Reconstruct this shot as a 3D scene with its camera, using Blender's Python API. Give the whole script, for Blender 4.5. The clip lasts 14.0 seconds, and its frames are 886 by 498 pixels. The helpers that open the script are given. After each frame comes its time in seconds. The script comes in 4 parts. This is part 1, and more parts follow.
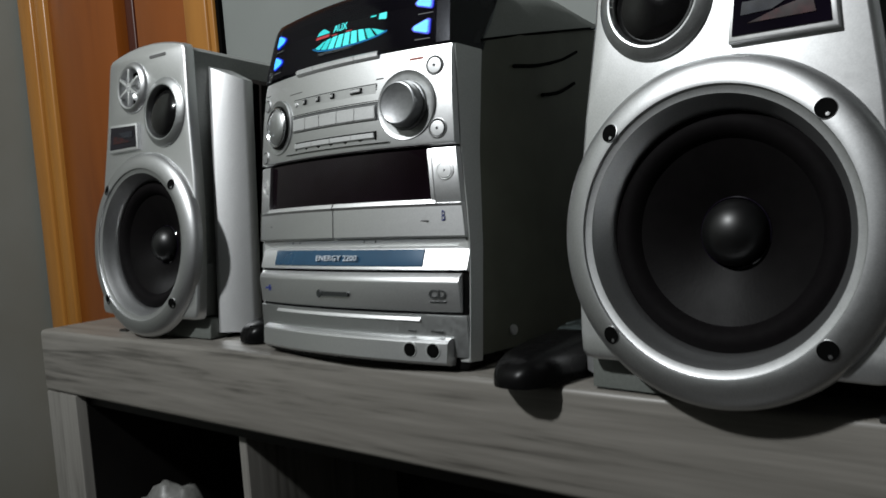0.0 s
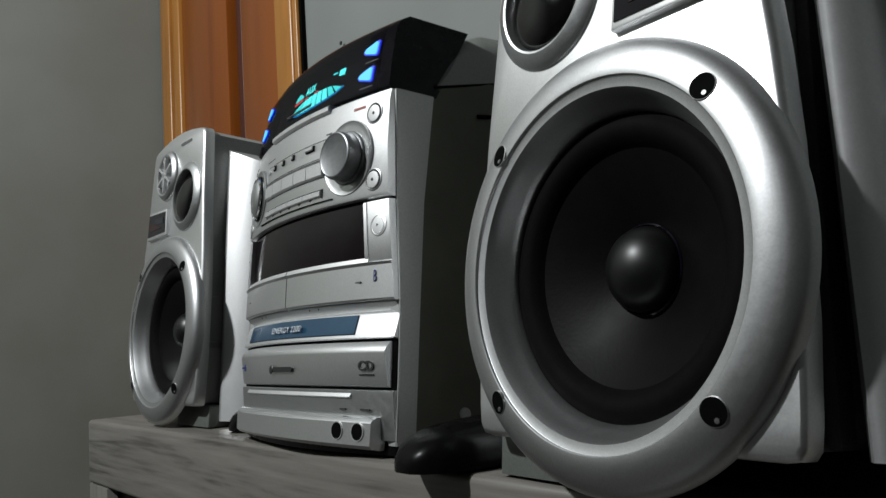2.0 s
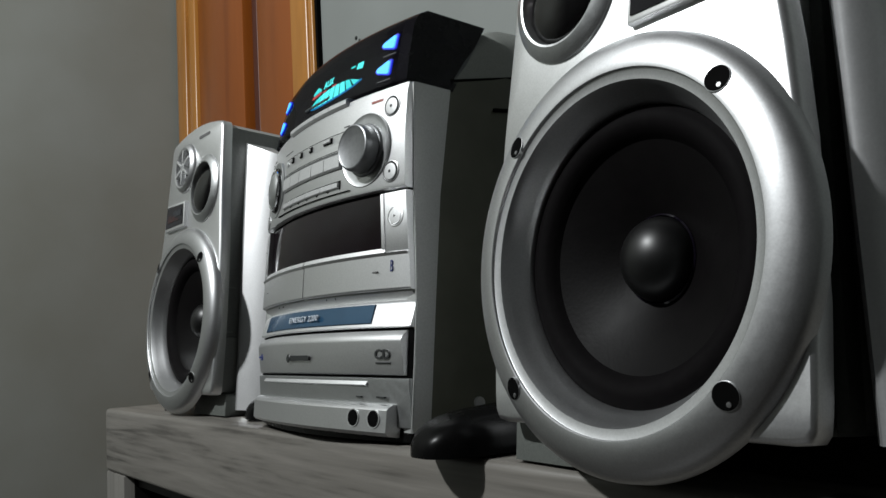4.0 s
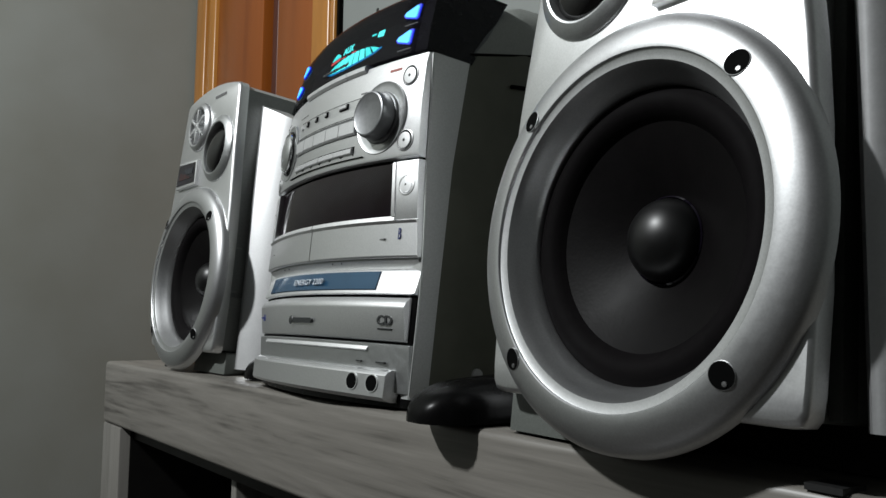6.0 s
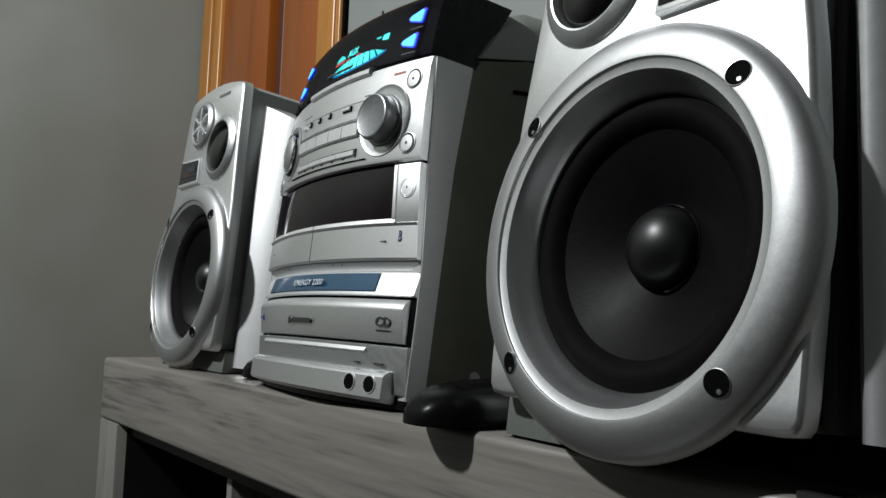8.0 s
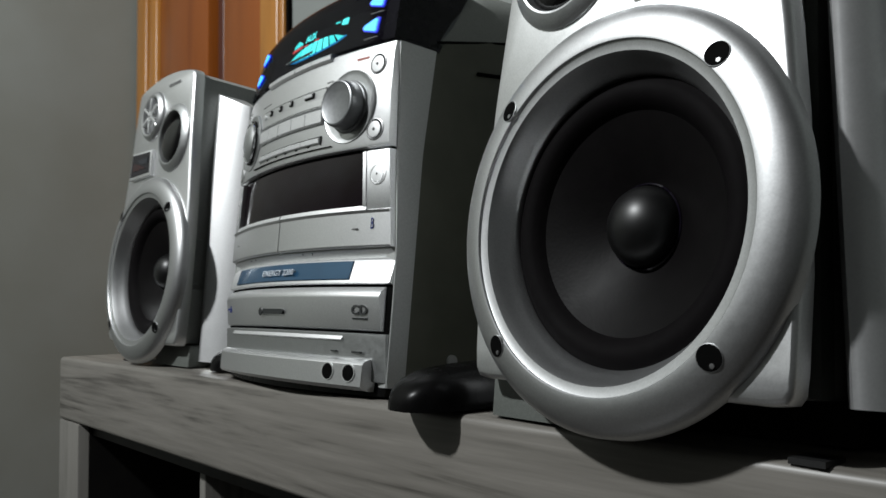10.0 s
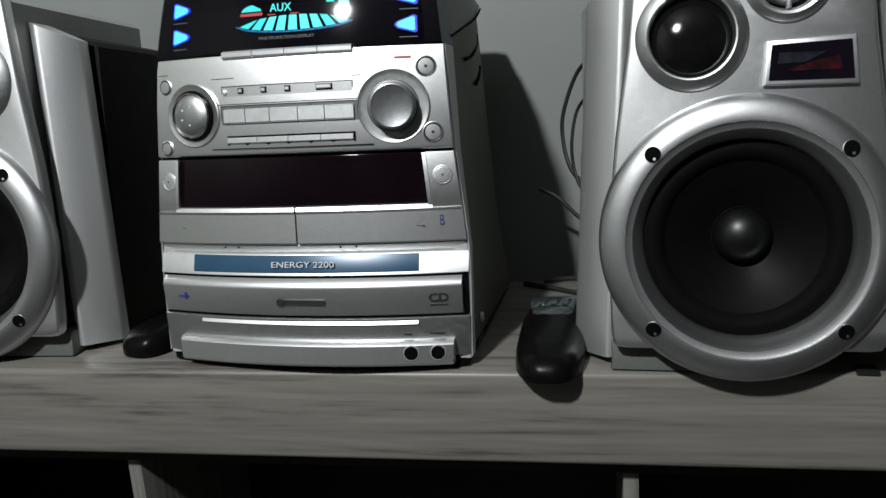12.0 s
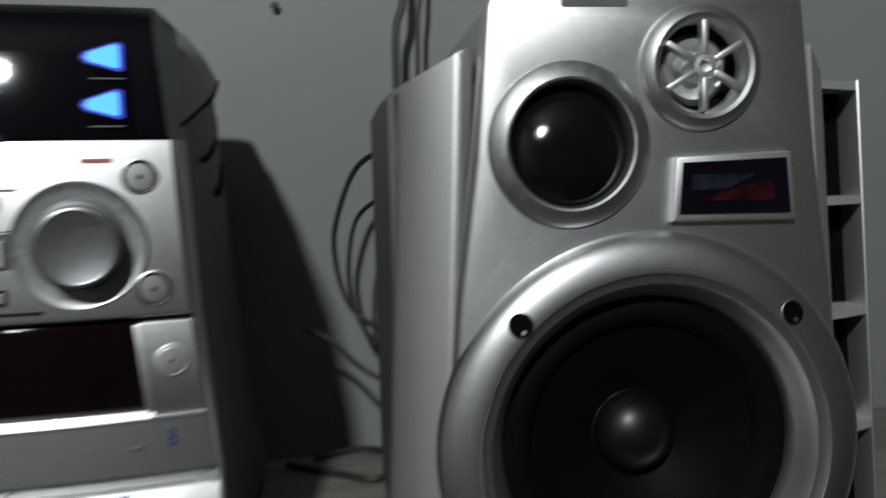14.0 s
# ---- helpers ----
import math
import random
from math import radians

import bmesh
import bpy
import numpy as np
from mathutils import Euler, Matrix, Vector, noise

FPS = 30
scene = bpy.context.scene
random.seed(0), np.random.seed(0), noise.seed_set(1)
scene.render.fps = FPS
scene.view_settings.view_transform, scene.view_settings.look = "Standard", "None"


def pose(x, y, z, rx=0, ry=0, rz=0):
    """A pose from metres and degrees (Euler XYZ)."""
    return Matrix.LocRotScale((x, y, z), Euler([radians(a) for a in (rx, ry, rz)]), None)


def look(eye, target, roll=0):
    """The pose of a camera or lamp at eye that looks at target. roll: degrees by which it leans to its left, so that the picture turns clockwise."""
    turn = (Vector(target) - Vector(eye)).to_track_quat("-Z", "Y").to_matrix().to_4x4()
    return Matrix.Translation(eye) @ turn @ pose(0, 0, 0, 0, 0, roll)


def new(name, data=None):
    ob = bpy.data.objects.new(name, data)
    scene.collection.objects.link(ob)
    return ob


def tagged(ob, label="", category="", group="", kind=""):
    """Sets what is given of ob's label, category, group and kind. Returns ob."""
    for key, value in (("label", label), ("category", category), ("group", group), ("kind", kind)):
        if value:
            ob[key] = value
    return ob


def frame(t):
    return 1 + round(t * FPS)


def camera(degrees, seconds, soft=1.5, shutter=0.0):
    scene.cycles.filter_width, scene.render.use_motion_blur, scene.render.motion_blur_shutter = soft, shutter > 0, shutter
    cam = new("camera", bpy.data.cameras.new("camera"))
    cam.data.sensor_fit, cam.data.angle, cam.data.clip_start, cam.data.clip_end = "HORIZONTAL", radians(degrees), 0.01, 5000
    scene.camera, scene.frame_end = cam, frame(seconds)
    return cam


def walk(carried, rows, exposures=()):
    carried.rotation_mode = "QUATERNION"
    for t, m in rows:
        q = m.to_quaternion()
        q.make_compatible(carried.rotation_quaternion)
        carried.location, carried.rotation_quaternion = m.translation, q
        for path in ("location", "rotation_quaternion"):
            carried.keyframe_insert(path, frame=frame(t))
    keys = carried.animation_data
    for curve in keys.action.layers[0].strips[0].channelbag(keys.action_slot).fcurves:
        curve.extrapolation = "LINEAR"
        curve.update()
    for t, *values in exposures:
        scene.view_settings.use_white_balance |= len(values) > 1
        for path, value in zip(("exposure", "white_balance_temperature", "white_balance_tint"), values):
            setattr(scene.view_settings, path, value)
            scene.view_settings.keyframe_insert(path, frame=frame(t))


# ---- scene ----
cam = camera(56.1, 14.0, shutter=0.4)
PATH = [
    (0, (-0.0282, 0.0589, 0.8941), (-1.3882, 1.5180, 0.7517), -4.35),
    (0.5, (-0.0470, 0.1856, 0.8745), (-1.5218, 1.5360, 0.8496), -4.89),
    (1, (-0.0254, 0.2322, 0.8490), (-1.6133, 1.4444, 0.9425), -4.46),
    (1.5, (0.0170, 0.2535, 0.8250), (-1.6131, 1.3973, 1.0054), -3.73),
    (2, (0.0280, 0.2507, 0.8274), (-1.6065, 1.3836, 1.0409), -3.67),
    (2.5, (0.0330, 0.2485, 0.8256), (-1.6086, 1.3698, 1.0422), -3.79),
    (3, (0.0319, 0.2465, 0.8258), (-1.6157, 1.3596, 1.0412), -3.81),
    (5.5, (0.0350, 0.2404, 0.8153), (-1.6225, 1.3458, 0.9912), -0.51),
    (6, (0.0350, 0.2393, 0.8144), (-1.6264, 1.3416, 0.9796), 0.78),
    (6.5, (0.0369, 0.2341, 0.8130), (-1.6194, 1.3435, 0.9784), 1.50),
    (7, (0.0369, 0.2383, 0.8146), (-1.6245, 1.3371, 0.9850), 1.98),
    (9.5, (0.0379, 0.2361, 0.8129), (-1.6145, 1.3478, 0.9921), 1.60),
    (10, (0.0268, 0.2206, 0.8183), (-1.5603, 1.4327, 0.9409), -0.77),
    (10.5, (-0.0529, 0.1705, 0.8518), (-1.4551, 1.5955, 0.8291), -3.88),
    (11, (-0.1311, 0.0981, 0.9268), (-1.1944, 1.7741, 0.6775), -5.20),
    (11.5, (-0.2333, 0.0063, 0.9743), (-0.9533, 1.8315, 0.5900), -3.84),
    (12, (-0.3244, -0.0879, 1.0081), (-0.7731, 1.8019, 0.5307), -3.67),
    (12.3, (-0.3535, -0.1008, 1.0173), (-0.7171, 1.8042, 0.5288), -3.52),
    (12.5, (-0.3815, -0.0878, 1.0249), (-0.6748, 1.8266, 0.5249), -3.52),
    (12.9, (-0.4220, -0.0344, 1.0224), (-0.6053, 1.8977, 0.5404), -2.59),
    (13, (-0.4339, -0.0188, 1.0268), (-0.5681, 1.9147, 0.5330), -2.14),
    (13.5, (-0.4352, 0.0606, 1.0261), (-0.4146, 2.0090, 0.5769), -1.39),
    (13.8, (-0.4088, 0.1148, 1.0380), (-0.2902, 2.0621, 0.5976), -1.01),
    (14, (-0.3892, 0.1635, 1.0243), (-0.1592, 2.1183, 0.6723), -0.99),
]
walk(cam, [(t, look(eye, target, roll)) for t, eye, target, roll in PATH],
     [(0, -0.25), (0.5, -0.22), (1.5, -0.3), (3, -0.2), (5.5, -0.12), (6.5, 0.02), (9.5, 0.02), (10.5, -0.12), (11.5, -0.15), (12, -0.02), (12.5, -0.2), (13.0, -0.4), (14, -0.5)])

# ---- light ----
LAMP = (-0.820, -0.889, 2.162)
world = bpy.data.worlds.new("world")
world.use_nodes = True
scene.world = world
world.node_tree.nodes["Background"].inputs[0].default_value = (0.75, 0.9, 0.85, 1)
world.node_tree.nodes["Background"].inputs[1].default_value = 0.0016
bulb = bpy.data.lights.new("ceiling_bulb", "POINT")
bulb.energy, bulb.shadow_soft_size, bulb.color = 180, 0.05, (0.965, 1.0, 1.01)
new("ceiling_bulb", bulb).matrix_basis = pose(*LAMP)

# ---- materials ----


def material(name, base, dark=None, rough=0.5, metal=0.0, scale=60.0, stretch=(1, 1, 1), bump=0.0, bump_scale=400.0,
             rough_var=0.08, coat=0.0, detail=4.0, spread=(0.35, 0.65), spec=0.5):
    m = bpy.data.materials.new(name)
    m.use_nodes = True
    nodes, links = m.node_tree.nodes, m.node_tree.links
    bsdf = nodes["Principled BSDF"]
    bsdf.inputs["Metallic"].default_value = metal
    bsdf.inputs["Roughness"].default_value = rough
    bsdf.inputs["Specular IOR Level"].default_value = spec
    bsdf.inputs["Coat Weight"].default_value = coat
    bsdf.inputs["Coat Roughness"].default_value = 0.08
    coords = nodes.new("ShaderNodeTexCoord")
    mapping = nodes.new("ShaderNodeMapping")
    mapping.inputs["Scale"].default_value = stretch
    links.new(coords.outputs["Object"], mapping.inputs["Vector"])
    tex = nodes.new("ShaderNodeTexNoise")
    tex.inputs["Scale"].default_value, tex.inputs["Detail"].default_value = scale, detail
    links.new(mapping.outputs["Vector"], tex.inputs["Vector"])
    ramp = nodes.new("ShaderNodeValToRGB")
    ramp.color_ramp.elements[0].position, ramp.color_ramp.elements[1].position = spread
    ramp.color_ramp.elements[0].color = (*(dark or [c * 0.9 for c in base]), 1)
    ramp.color_ramp.elements[1].color = (*base, 1)
    links.new(tex.outputs["Fac"], ramp.inputs["Fac"])
    links.new(ramp.outputs["Color"], bsdf.inputs["Base Color"])
    spot = nodes.new("ShaderNodeTexNoise")
    spot.inputs["Scale"].default_value = scale * 0.31
    links.new(coords.outputs["Object"], spot.inputs["Vector"])
    span = nodes.new("ShaderNodeMapRange")
    span.inputs["To Min"].default_value, span.inputs["To Max"].default_value = max(rough - rough_var, 0.02), min(rough + rough_var, 1)
    links.new(spot.outputs["Fac"], span.inputs["Value"])
    links.new(span.outputs["Result"], bsdf.inputs["Roughness"])
    if bump:
        fine = nodes.new("ShaderNodeTexNoise")
        fine.inputs["Scale"].default_value = bump_scale
        links.new(mapping.outputs["Vector"], fine.inputs["Vector"])
        relief = nodes.new("ShaderNodeBump")
        relief.inputs["Strength"].default_value, relief.inputs["Distance"].default_value = bump, 0.001
        links.new(fine.outputs["Fac"], relief.inputs["Height"])
        links.new(relief.outputs["Normal"], bsdf.inputs["Normal"])
    return m


def glow(name, color, strength):
    m = bpy.data.materials.new(name)
    m.use_nodes = True
    bsdf = m.node_tree.nodes["Principled BSDF"]
    bsdf.inputs["Base Color"].default_value = (*[c * 0.2 for c in color], 1)
    bsdf.inputs["Emission Color"].default_value = (*color, 1)
    bsdf.inputs["Emission Strength"].default_value = strength
    return m


def wood_grain(name, light, mid, dark, along=(1.2, 26, 26), rough=0.5):
    """Long streaks along x at two scales, with a fine pore relief."""
    m = bpy.data.materials.new(name)
    m.use_nodes = True
    nodes, links = m.node_tree.nodes, m.node_tree.links
    bsdf = nodes["Principled BSDF"]
    coords = nodes.new("ShaderNodeTexCoord")
    mapping = nodes.new("ShaderNodeMapping")
    mapping.inputs["Scale"].default_value = along
    links.new(coords.outputs["Object"], mapping.inputs["Vector"])
    broad = nodes.new("ShaderNodeTexNoise")
    broad.inputs["Scale"].default_value, broad.inputs["Detail"].default_value = 1.6, 8
    broad.inputs["Roughness"].default_value, broad.inputs["Distortion"].default_value = 0.62, 0.9
    links.new(mapping.outputs["Vector"], broad.inputs["Vector"])
    streak = nodes.new("ShaderNodeTexNoise")
    streak.inputs["Scale"].default_value, streak.inputs["Detail"].default_value = 7.0, 5
    links.new(mapping.outputs["Vector"], streak.inputs["Vector"])
    blend = nodes.new("ShaderNodeMath")
    blend.operation = "MULTIPLY_ADD"
    blend.inputs[1].default_value = 0.35
    links.new(streak.outputs["Fac"], blend.inputs[0])
    half = nodes.new("ShaderNodeMath")
    half.operation = "MULTIPLY"
    half.inputs[1].default_value = 0.68
    links.new(broad.outputs["Fac"], half.inputs[0])
    links.new(half.outputs[0], blend.inputs[2])
    ramp = nodes.new("ShaderNodeValToRGB")
    ramp.color_ramp.elements[0].position, ramp.color_ramp.elements[0].color = 0.36, (*dark, 1)
    ramp.color_ramp.elements[1].position, ramp.color_ramp.elements[1].color = 0.64, (*light, 1)
    e = ramp.color_ramp.elements.new(0.47)
    e.color = (*mid, 1)
    links.new(blend.outputs[0], ramp.inputs["Fac"])
    links.new(ramp.outputs["Color"], bsdf.inputs["Base Color"])
    bsdf.inputs["Roughness"].default_value = rough
    relief = nodes.new("ShaderNodeBump")
    relief.inputs["Strength"].default_value, relief.inputs["Distance"].default_value = 0.25, 0.001
    links.new(streak.outputs["Fac"], relief.inputs["Height"])
    links.new(relief.outputs["Normal"], bsdf.inputs["Normal"])
    return m


SILVER = material("silver_paint", (0.74, 0.745, 0.75), (0.68, 0.685, 0.69), 0.40, 1.0, 900, bump=0.02, bump_scale=1500, rough_var=0.03)
SILVER_RING = material("silver_ring_paint", (0.52, 0.525, 0.53), (0.47, 0.475, 0.48), 0.40, 1.0, 900, bump=0.02, bump_scale=1500, rough_var=0.03)
SILVER_BRIGHT = material("bright_silver", (0.84, 0.845, 0.85), (0.78, 0.785, 0.79), 0.43, 0.97, 700, bump=0.02, bump_scale=1500, rough_var=0.04)
SILVER_DULL = material("dull_silver", (0.46, 0.47, 0.47), (0.42, 0.43, 0.43), 0.42, 1.0, 800, bump=0.03, bump_scale=1400)
WING = material("pale_silver_column", (0.80, 0.805, 0.81), (0.76, 0.765, 0.77), 0.42, 0.92, 700, rough_var=0.03)
FRAME_GREY = material("grey_frame_plastic", (0.50, 0.51, 0.50), (0.45, 0.46, 0.45), 0.42, 0.45, 700, bump=0.04, bump_scale=1300)
KEY_PALE = material("pale_key_plastic", (0.72, 0.725, 0.73), (0.66, 0.665, 0.67), 0.42, 0.75, 700, bump=0.02, bump_scale=1500)
CHROME = material("chrome", (0.82, 0.83, 0.84), (0.76, 0.77, 0.78), 0.16, 1.0, 40, rough_var=0.05)
KNOB = material("knob_satin", (0.22, 0.225, 0.23), (0.19, 0.195, 0.20), 0.38, 0.80, 300, bump=0.05, bump_scale=900)
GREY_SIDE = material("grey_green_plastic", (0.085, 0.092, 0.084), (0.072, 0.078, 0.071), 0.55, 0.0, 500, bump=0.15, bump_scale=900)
GREY_BOX = material("mid_grey_plastic", (0.34, 0.35, 0.34), (0.30, 0.31, 0.30), 0.5, 0.15, 500, bump=0.12, bump_scale=900)
CASE = material("dark_painted_steel", (0.092, 0.094, 0.073), (0.076, 0.078, 0.060), 0.5, 0.0, 30, bump=0.15, bump_scale=1200, spec=0.3)
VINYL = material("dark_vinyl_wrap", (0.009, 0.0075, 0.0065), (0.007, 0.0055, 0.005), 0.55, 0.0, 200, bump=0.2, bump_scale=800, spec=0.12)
BLACK = material("black_plastic", (0.004, 0.0038, 0.004), (0.003, 0.003, 0.003), 0.26, 0.0, 150, bump=0.04, spec=0.08)
BLACK_MATT = material("matt_black", (0.003, 0.003, 0.003), (0.002, 0.002, 0.002), 0.8, 0.0, 150, spec=0.03)
GLOSS = material("gloss_black_lens", (0.006, 0.004, 0.009), (0.004, 0.003, 0.006), 0.06, 0.0, 20, rough_var=0.03, spec=0.35)
WINDOW = material("smoked_window", (0.006, 0.003, 0.005), (0.004, 0.002, 0.003), 0.07, 0.0, 20, rough_var=0.03, spec=0.2)
CONE = material("paper_cone", (0.0036, 0.0031, 0.0033), (0.0029, 0.0025, 0.0027), 0.46, 0.0, 120, bump=0.06, bump_scale=500, spec=0.06)
SURROUND = material("foam_surround", (0.0042, 0.0036, 0.0039), (0.0034, 0.0029, 0.0032), 0.70, 0.0, 200, bump=0.06, spec=0.04)
DUSTCAP = material("dust_cap", (0.004, 0.004, 0.0043), (0.003, 0.003, 0.003), 0.38, 0.0, 200, spec=0.40)
DOME = material("mesh_dome", (0.005, 0.0045, 0.005), (0.004, 0.004, 0.004), 0.09, 0.0, 300, bump=0.05, bump_scale=1800, spec=0.4)
BLUE = material("blue_label", (0.010, 0.056, 0.115), (0.008, 0.045, 0.095), 0.28, 0.1, 30, coat=0.3)
NAVY = material("navy_print", (0.02, 0.03, 0.14), rough=0.5)
INK = material("dark_print", (0.012, 0.014, 0.014), rough=0.5)
PALE_INK = material("pale_print", (0.55, 0.60, 0.66), rough=0.5)
GREY_INK = material("grey_print", (0.10, 0.10, 0.10), rough=0.6)
RED_INK = material("red_print", (0.36, 0.12, 0.10), rough=0.5)
BADGE_RED = material("badge_red", (0.035, 0.004, 0.006), (0.010, 0.002, 0.003), 0.25, 0.0, 150, spread=(0.42, 0.62))
BADGE_BLUE = material("badge_blue_grey", (0.014, 0.016, 0.024), (0.006, 0.007, 0.010), 0.25, 0.0, 150)
RUBBER = material("rubber_cable", (0.010, 0.010, 0.010), rough=0.5)
STEEL = material("screw_steel", (0.25, 0.25, 0.25), rough=0.5, metal=1.0, scale=300)
SMOKE = material("smoked_clear_plastic", (0.045, 0.055, 0.055), (0.025, 0.031, 0.031), 0.15, 0.0, 200, coat=0.5)
WALL = material("grey_wall_paint", (0.215, 0.23, 0.22), (0.185, 0.198, 0.188), 0.75, 0.0, 3.2, bump=0.12, bump_scale=160, detail=6)
SIDE_WALL = material("stained_grey_wall_paint", (0.195, 0.207, 0.190), (0.158, 0.162, 0.138), 0.8, 0.0, 2.6, bump=0.12, bump_scale=160, detail=6, spread=(0.30, 0.62))
# for walls out of view, darker than WALL so they bounce less light
UNSEEN_WALL = material("darkened_unseen_wall", (0.07, 0.075, 0.072), (0.06, 0.064, 0.06), 0.75, 0.0, 3.2, bump=0.12, bump_scale=160)
# ceiling and floor stay out of view; their dark colour holds bounce light down
CEILING = material("darkened_ceiling", (0.07, 0.07, 0.069), rough=0.85, scale=4)
FLOOR = material("darkened_unseen_floor", (0.022, 0.019, 0.017), (0.016, 0.014, 0.012), 0.5, 0.0, 6)
OAK = wood_grain("washed_oak_laminate", (0.190, 0.178, 0.160), (0.138, 0.129, 0.115), (0.056, 0.051, 0.045), along=(1.5, 30, 30), rough=0.42)
OAK_POST = wood_grain("washed_oak_post", (0.180, 0.172, 0.158), (0.145, 0.138, 0.126), (0.085, 0.080, 0.071), along=(26, 26, 1.2), rough=0.42)
# near-black: the shade inside the rack is put into this colour
SHADED_BOARD = material("shaded_inner_board", (0.010, 0.009, 0.008), (0.007, 0.006, 0.006), 0.6, 0.0, 40, spec=0.3)
DOOR_WOOD = wood_grain("varnished_door_wood", (0.235, 0.064, 0.009), (0.21, 0.056, 0.007), (0.165, 0.041, 0.005), along=(4, 4, 0.5), rough=0.3)
DOOR_TRIM = wood_grain("light_varnished_trim", (0.40, 0.175, 0.034), (0.36, 0.152, 0.028), (0.29, 0.118, 0.021), along=(5, 5, 0.5), rough=0.3)
DOOR_SHADED = wood_grain("shaded_groove_wood", (0.07, 0.014, 0.005), (0.052, 0.010, 0.004), (0.035, 0.007, 0.003), along=(14, 14, 0.9), rough=0.4)
PAPER = material("pale_plastic_film", (0.15, 0.15, 0.143), (0.09, 0.09, 0.084), 0.4, 0.0, 60, bump=0.3, bump_scale=60)
CYAN = glow("cyan_display", (0.05, 0.85, 0.80), 1.6)
CYAN_BRIGHT = glow("bright_cyan_display", (0.10, 0.95, 0.90), 1.9)
BLUE_RIM = glow("blue_display_rim", (0.0, 0.30, 0.75), 0.9)
RED_GLOW = glow("red_display", (0.95, 0.10, 0.10), 0.9)
BUTTON_BLUE = glow("blue_lit_button", (0.06, 0.42, 1.0), 1.9)
BUTTON_RIM = glow("deep_blue_lit_rim", (0.01, 0.03, 0.75), 0.9)

def smoked_lens(name):
    """Dark glossy plastic that lets the display behind it show through."""
    m = bpy.data.materials.new(name)
    m.use_nodes = True
    nodes, links = m.node_tree.nodes, m.node_tree.links
    bsdf = nodes["Principled BSDF"]
    bsdf.inputs["Base Color"].default_value = (0.006, 0.004, 0.009, 1)
    bsdf.inputs["Roughness"].default_value = 0.06
    clear = nodes.new("ShaderNodeBsdfTransparent")
    clear.inputs["Color"].default_value = (0.86, 0.88, 0.92, 1)
    mix = nodes.new("ShaderNodeMixShader")
    mix.inputs[0].default_value = 0.30
    links.new(clear.outputs[0], mix.inputs[1])
    links.new(bsdf.outputs[0], mix.inputs[2])
    links.new(mix.outputs[0], nodes["Material Output"].inputs["Surface"])
    return m


LENS = smoked_lens("smoked_display_lens")
COVER = material("grey_cover_plastic", (0.20, 0.21, 0.195), (0.18, 0.19, 0.176), 0.5, 0.0, 500, bump=0.12, bump_scale=900)

# ---- mesh helpers ----
from mathutils import geometry


def mesh_of(name, bm, mat, angle=32):
    bmesh.ops.recalc_face_normals(bm, faces=bm.faces)
    me = bpy.data.meshes.new(name)
    bm.to_mesh(me)
    bm.free()
    me.materials.append(mat)
    me.polygons.foreach_set("use_smooth", [True] * len(me.polygons))
    me.set_sharp_from_angle(angle=radians(angle))
    return me


LEAN = Matrix.Identity(4)


def leaning(place):
    """The turn, in a thing's own axes, by which the fronts on the rack lean back."""
    foot = Matrix.Translation((0, 0.50, 0.75))
    return place.inverted() @ foot @ Matrix.Rotation(radians(-5.6), 4, "X") @ foot.inverted() @ place


def part(name, bm, mat, parent, label="", angle=32, level=False):
    if not level and LEAN != Matrix.Identity(4):
        bmesh.ops.transform(bm, matrix=LEAN, verts=bm.verts)
        for v in bm.verts:
            v.co.z = max(v.co.z, 0.002)
    ob = new(name, mesh_of(name, bm, mat, angle))
    ob.parent = parent
    if label:
        ob["label"] = label
    return ob


def thing(name, at, label, category, group="", kind=""):
    ob = new(name)
    ob.empty_display_size = 0.05
    ob.location = at
    return tagged(ob, label, category, group, kind)


def solid(name, bm, mat, label, category, group="", kind=""):
    return tagged(new(name, mesh_of(name, bm, mat)), label, category, group, kind)


def add_box(bm, x0, x1, y0, y1, z0, z1, bevel=0.0, segments=2):
    vs = [bm.verts.new(p) for p in ((x0, y0, z0), (x1, y0, z0), (x1, y1, z0), (x0, y1, z0), (x0, y0, z1), (x1, y0, z1), (x1, y1, z1), (x0, y1, z1))]
    fs = [bm.faces.new([vs[i] for i in f]) for f in ((0, 3, 2, 1), (4, 5, 6, 7), (0, 1, 5, 4), (1, 2, 6, 5), (2, 3, 7, 6), (3, 0, 4, 7))]
    if bevel:
        edges = list({e for f in fs for e in f.edges})
        bmesh.ops.bevel(bm, geom=edges, offset=bevel, segments=segments, affect="EDGES", profile=0.5)
    return bm


def box(x0, x1, y0, y1, z0, z1, bevel=0.0, segments=2):
    return add_box(bmesh.new(), x0, x1, y0, y1, z0, z1, bevel, segments)


def add_lathe(bm, profile, cx, cz, y, seg=48, close=True):
    """Turns rows of (radius, distance towards the viewer) round an axis along y through (cx, y, cz)."""
    rings = []
    for r, d in profile:
        if r < 1e-6:
            rings.append([bm.verts.new((cx, y - d, cz))])
        else:
            rings.append([bm.verts.new((cx + r * math.cos(2 * math.pi * k / seg), y - d, cz + r * math.sin(2 * math.pi * k / seg))) for k in range(seg)])
    for a, b in zip(rings, rings[1:]):
        for k in range(seg):
            quad = [a[k % len(a)], a[(k + 1) % len(a)], b[(k + 1) % len(b)], b[k % len(b)]]
            quad = [v for n, v in enumerate(quad) if v not in quad[:n]]
            if len(quad) > 2:
                bm.faces.new(quad)
    return bm


def lathe(profile, cx=0.0, cz=0.0, y=0.0, seg=48):
    return add_lathe(bmesh.new(), profile, cx, cz, y, seg)


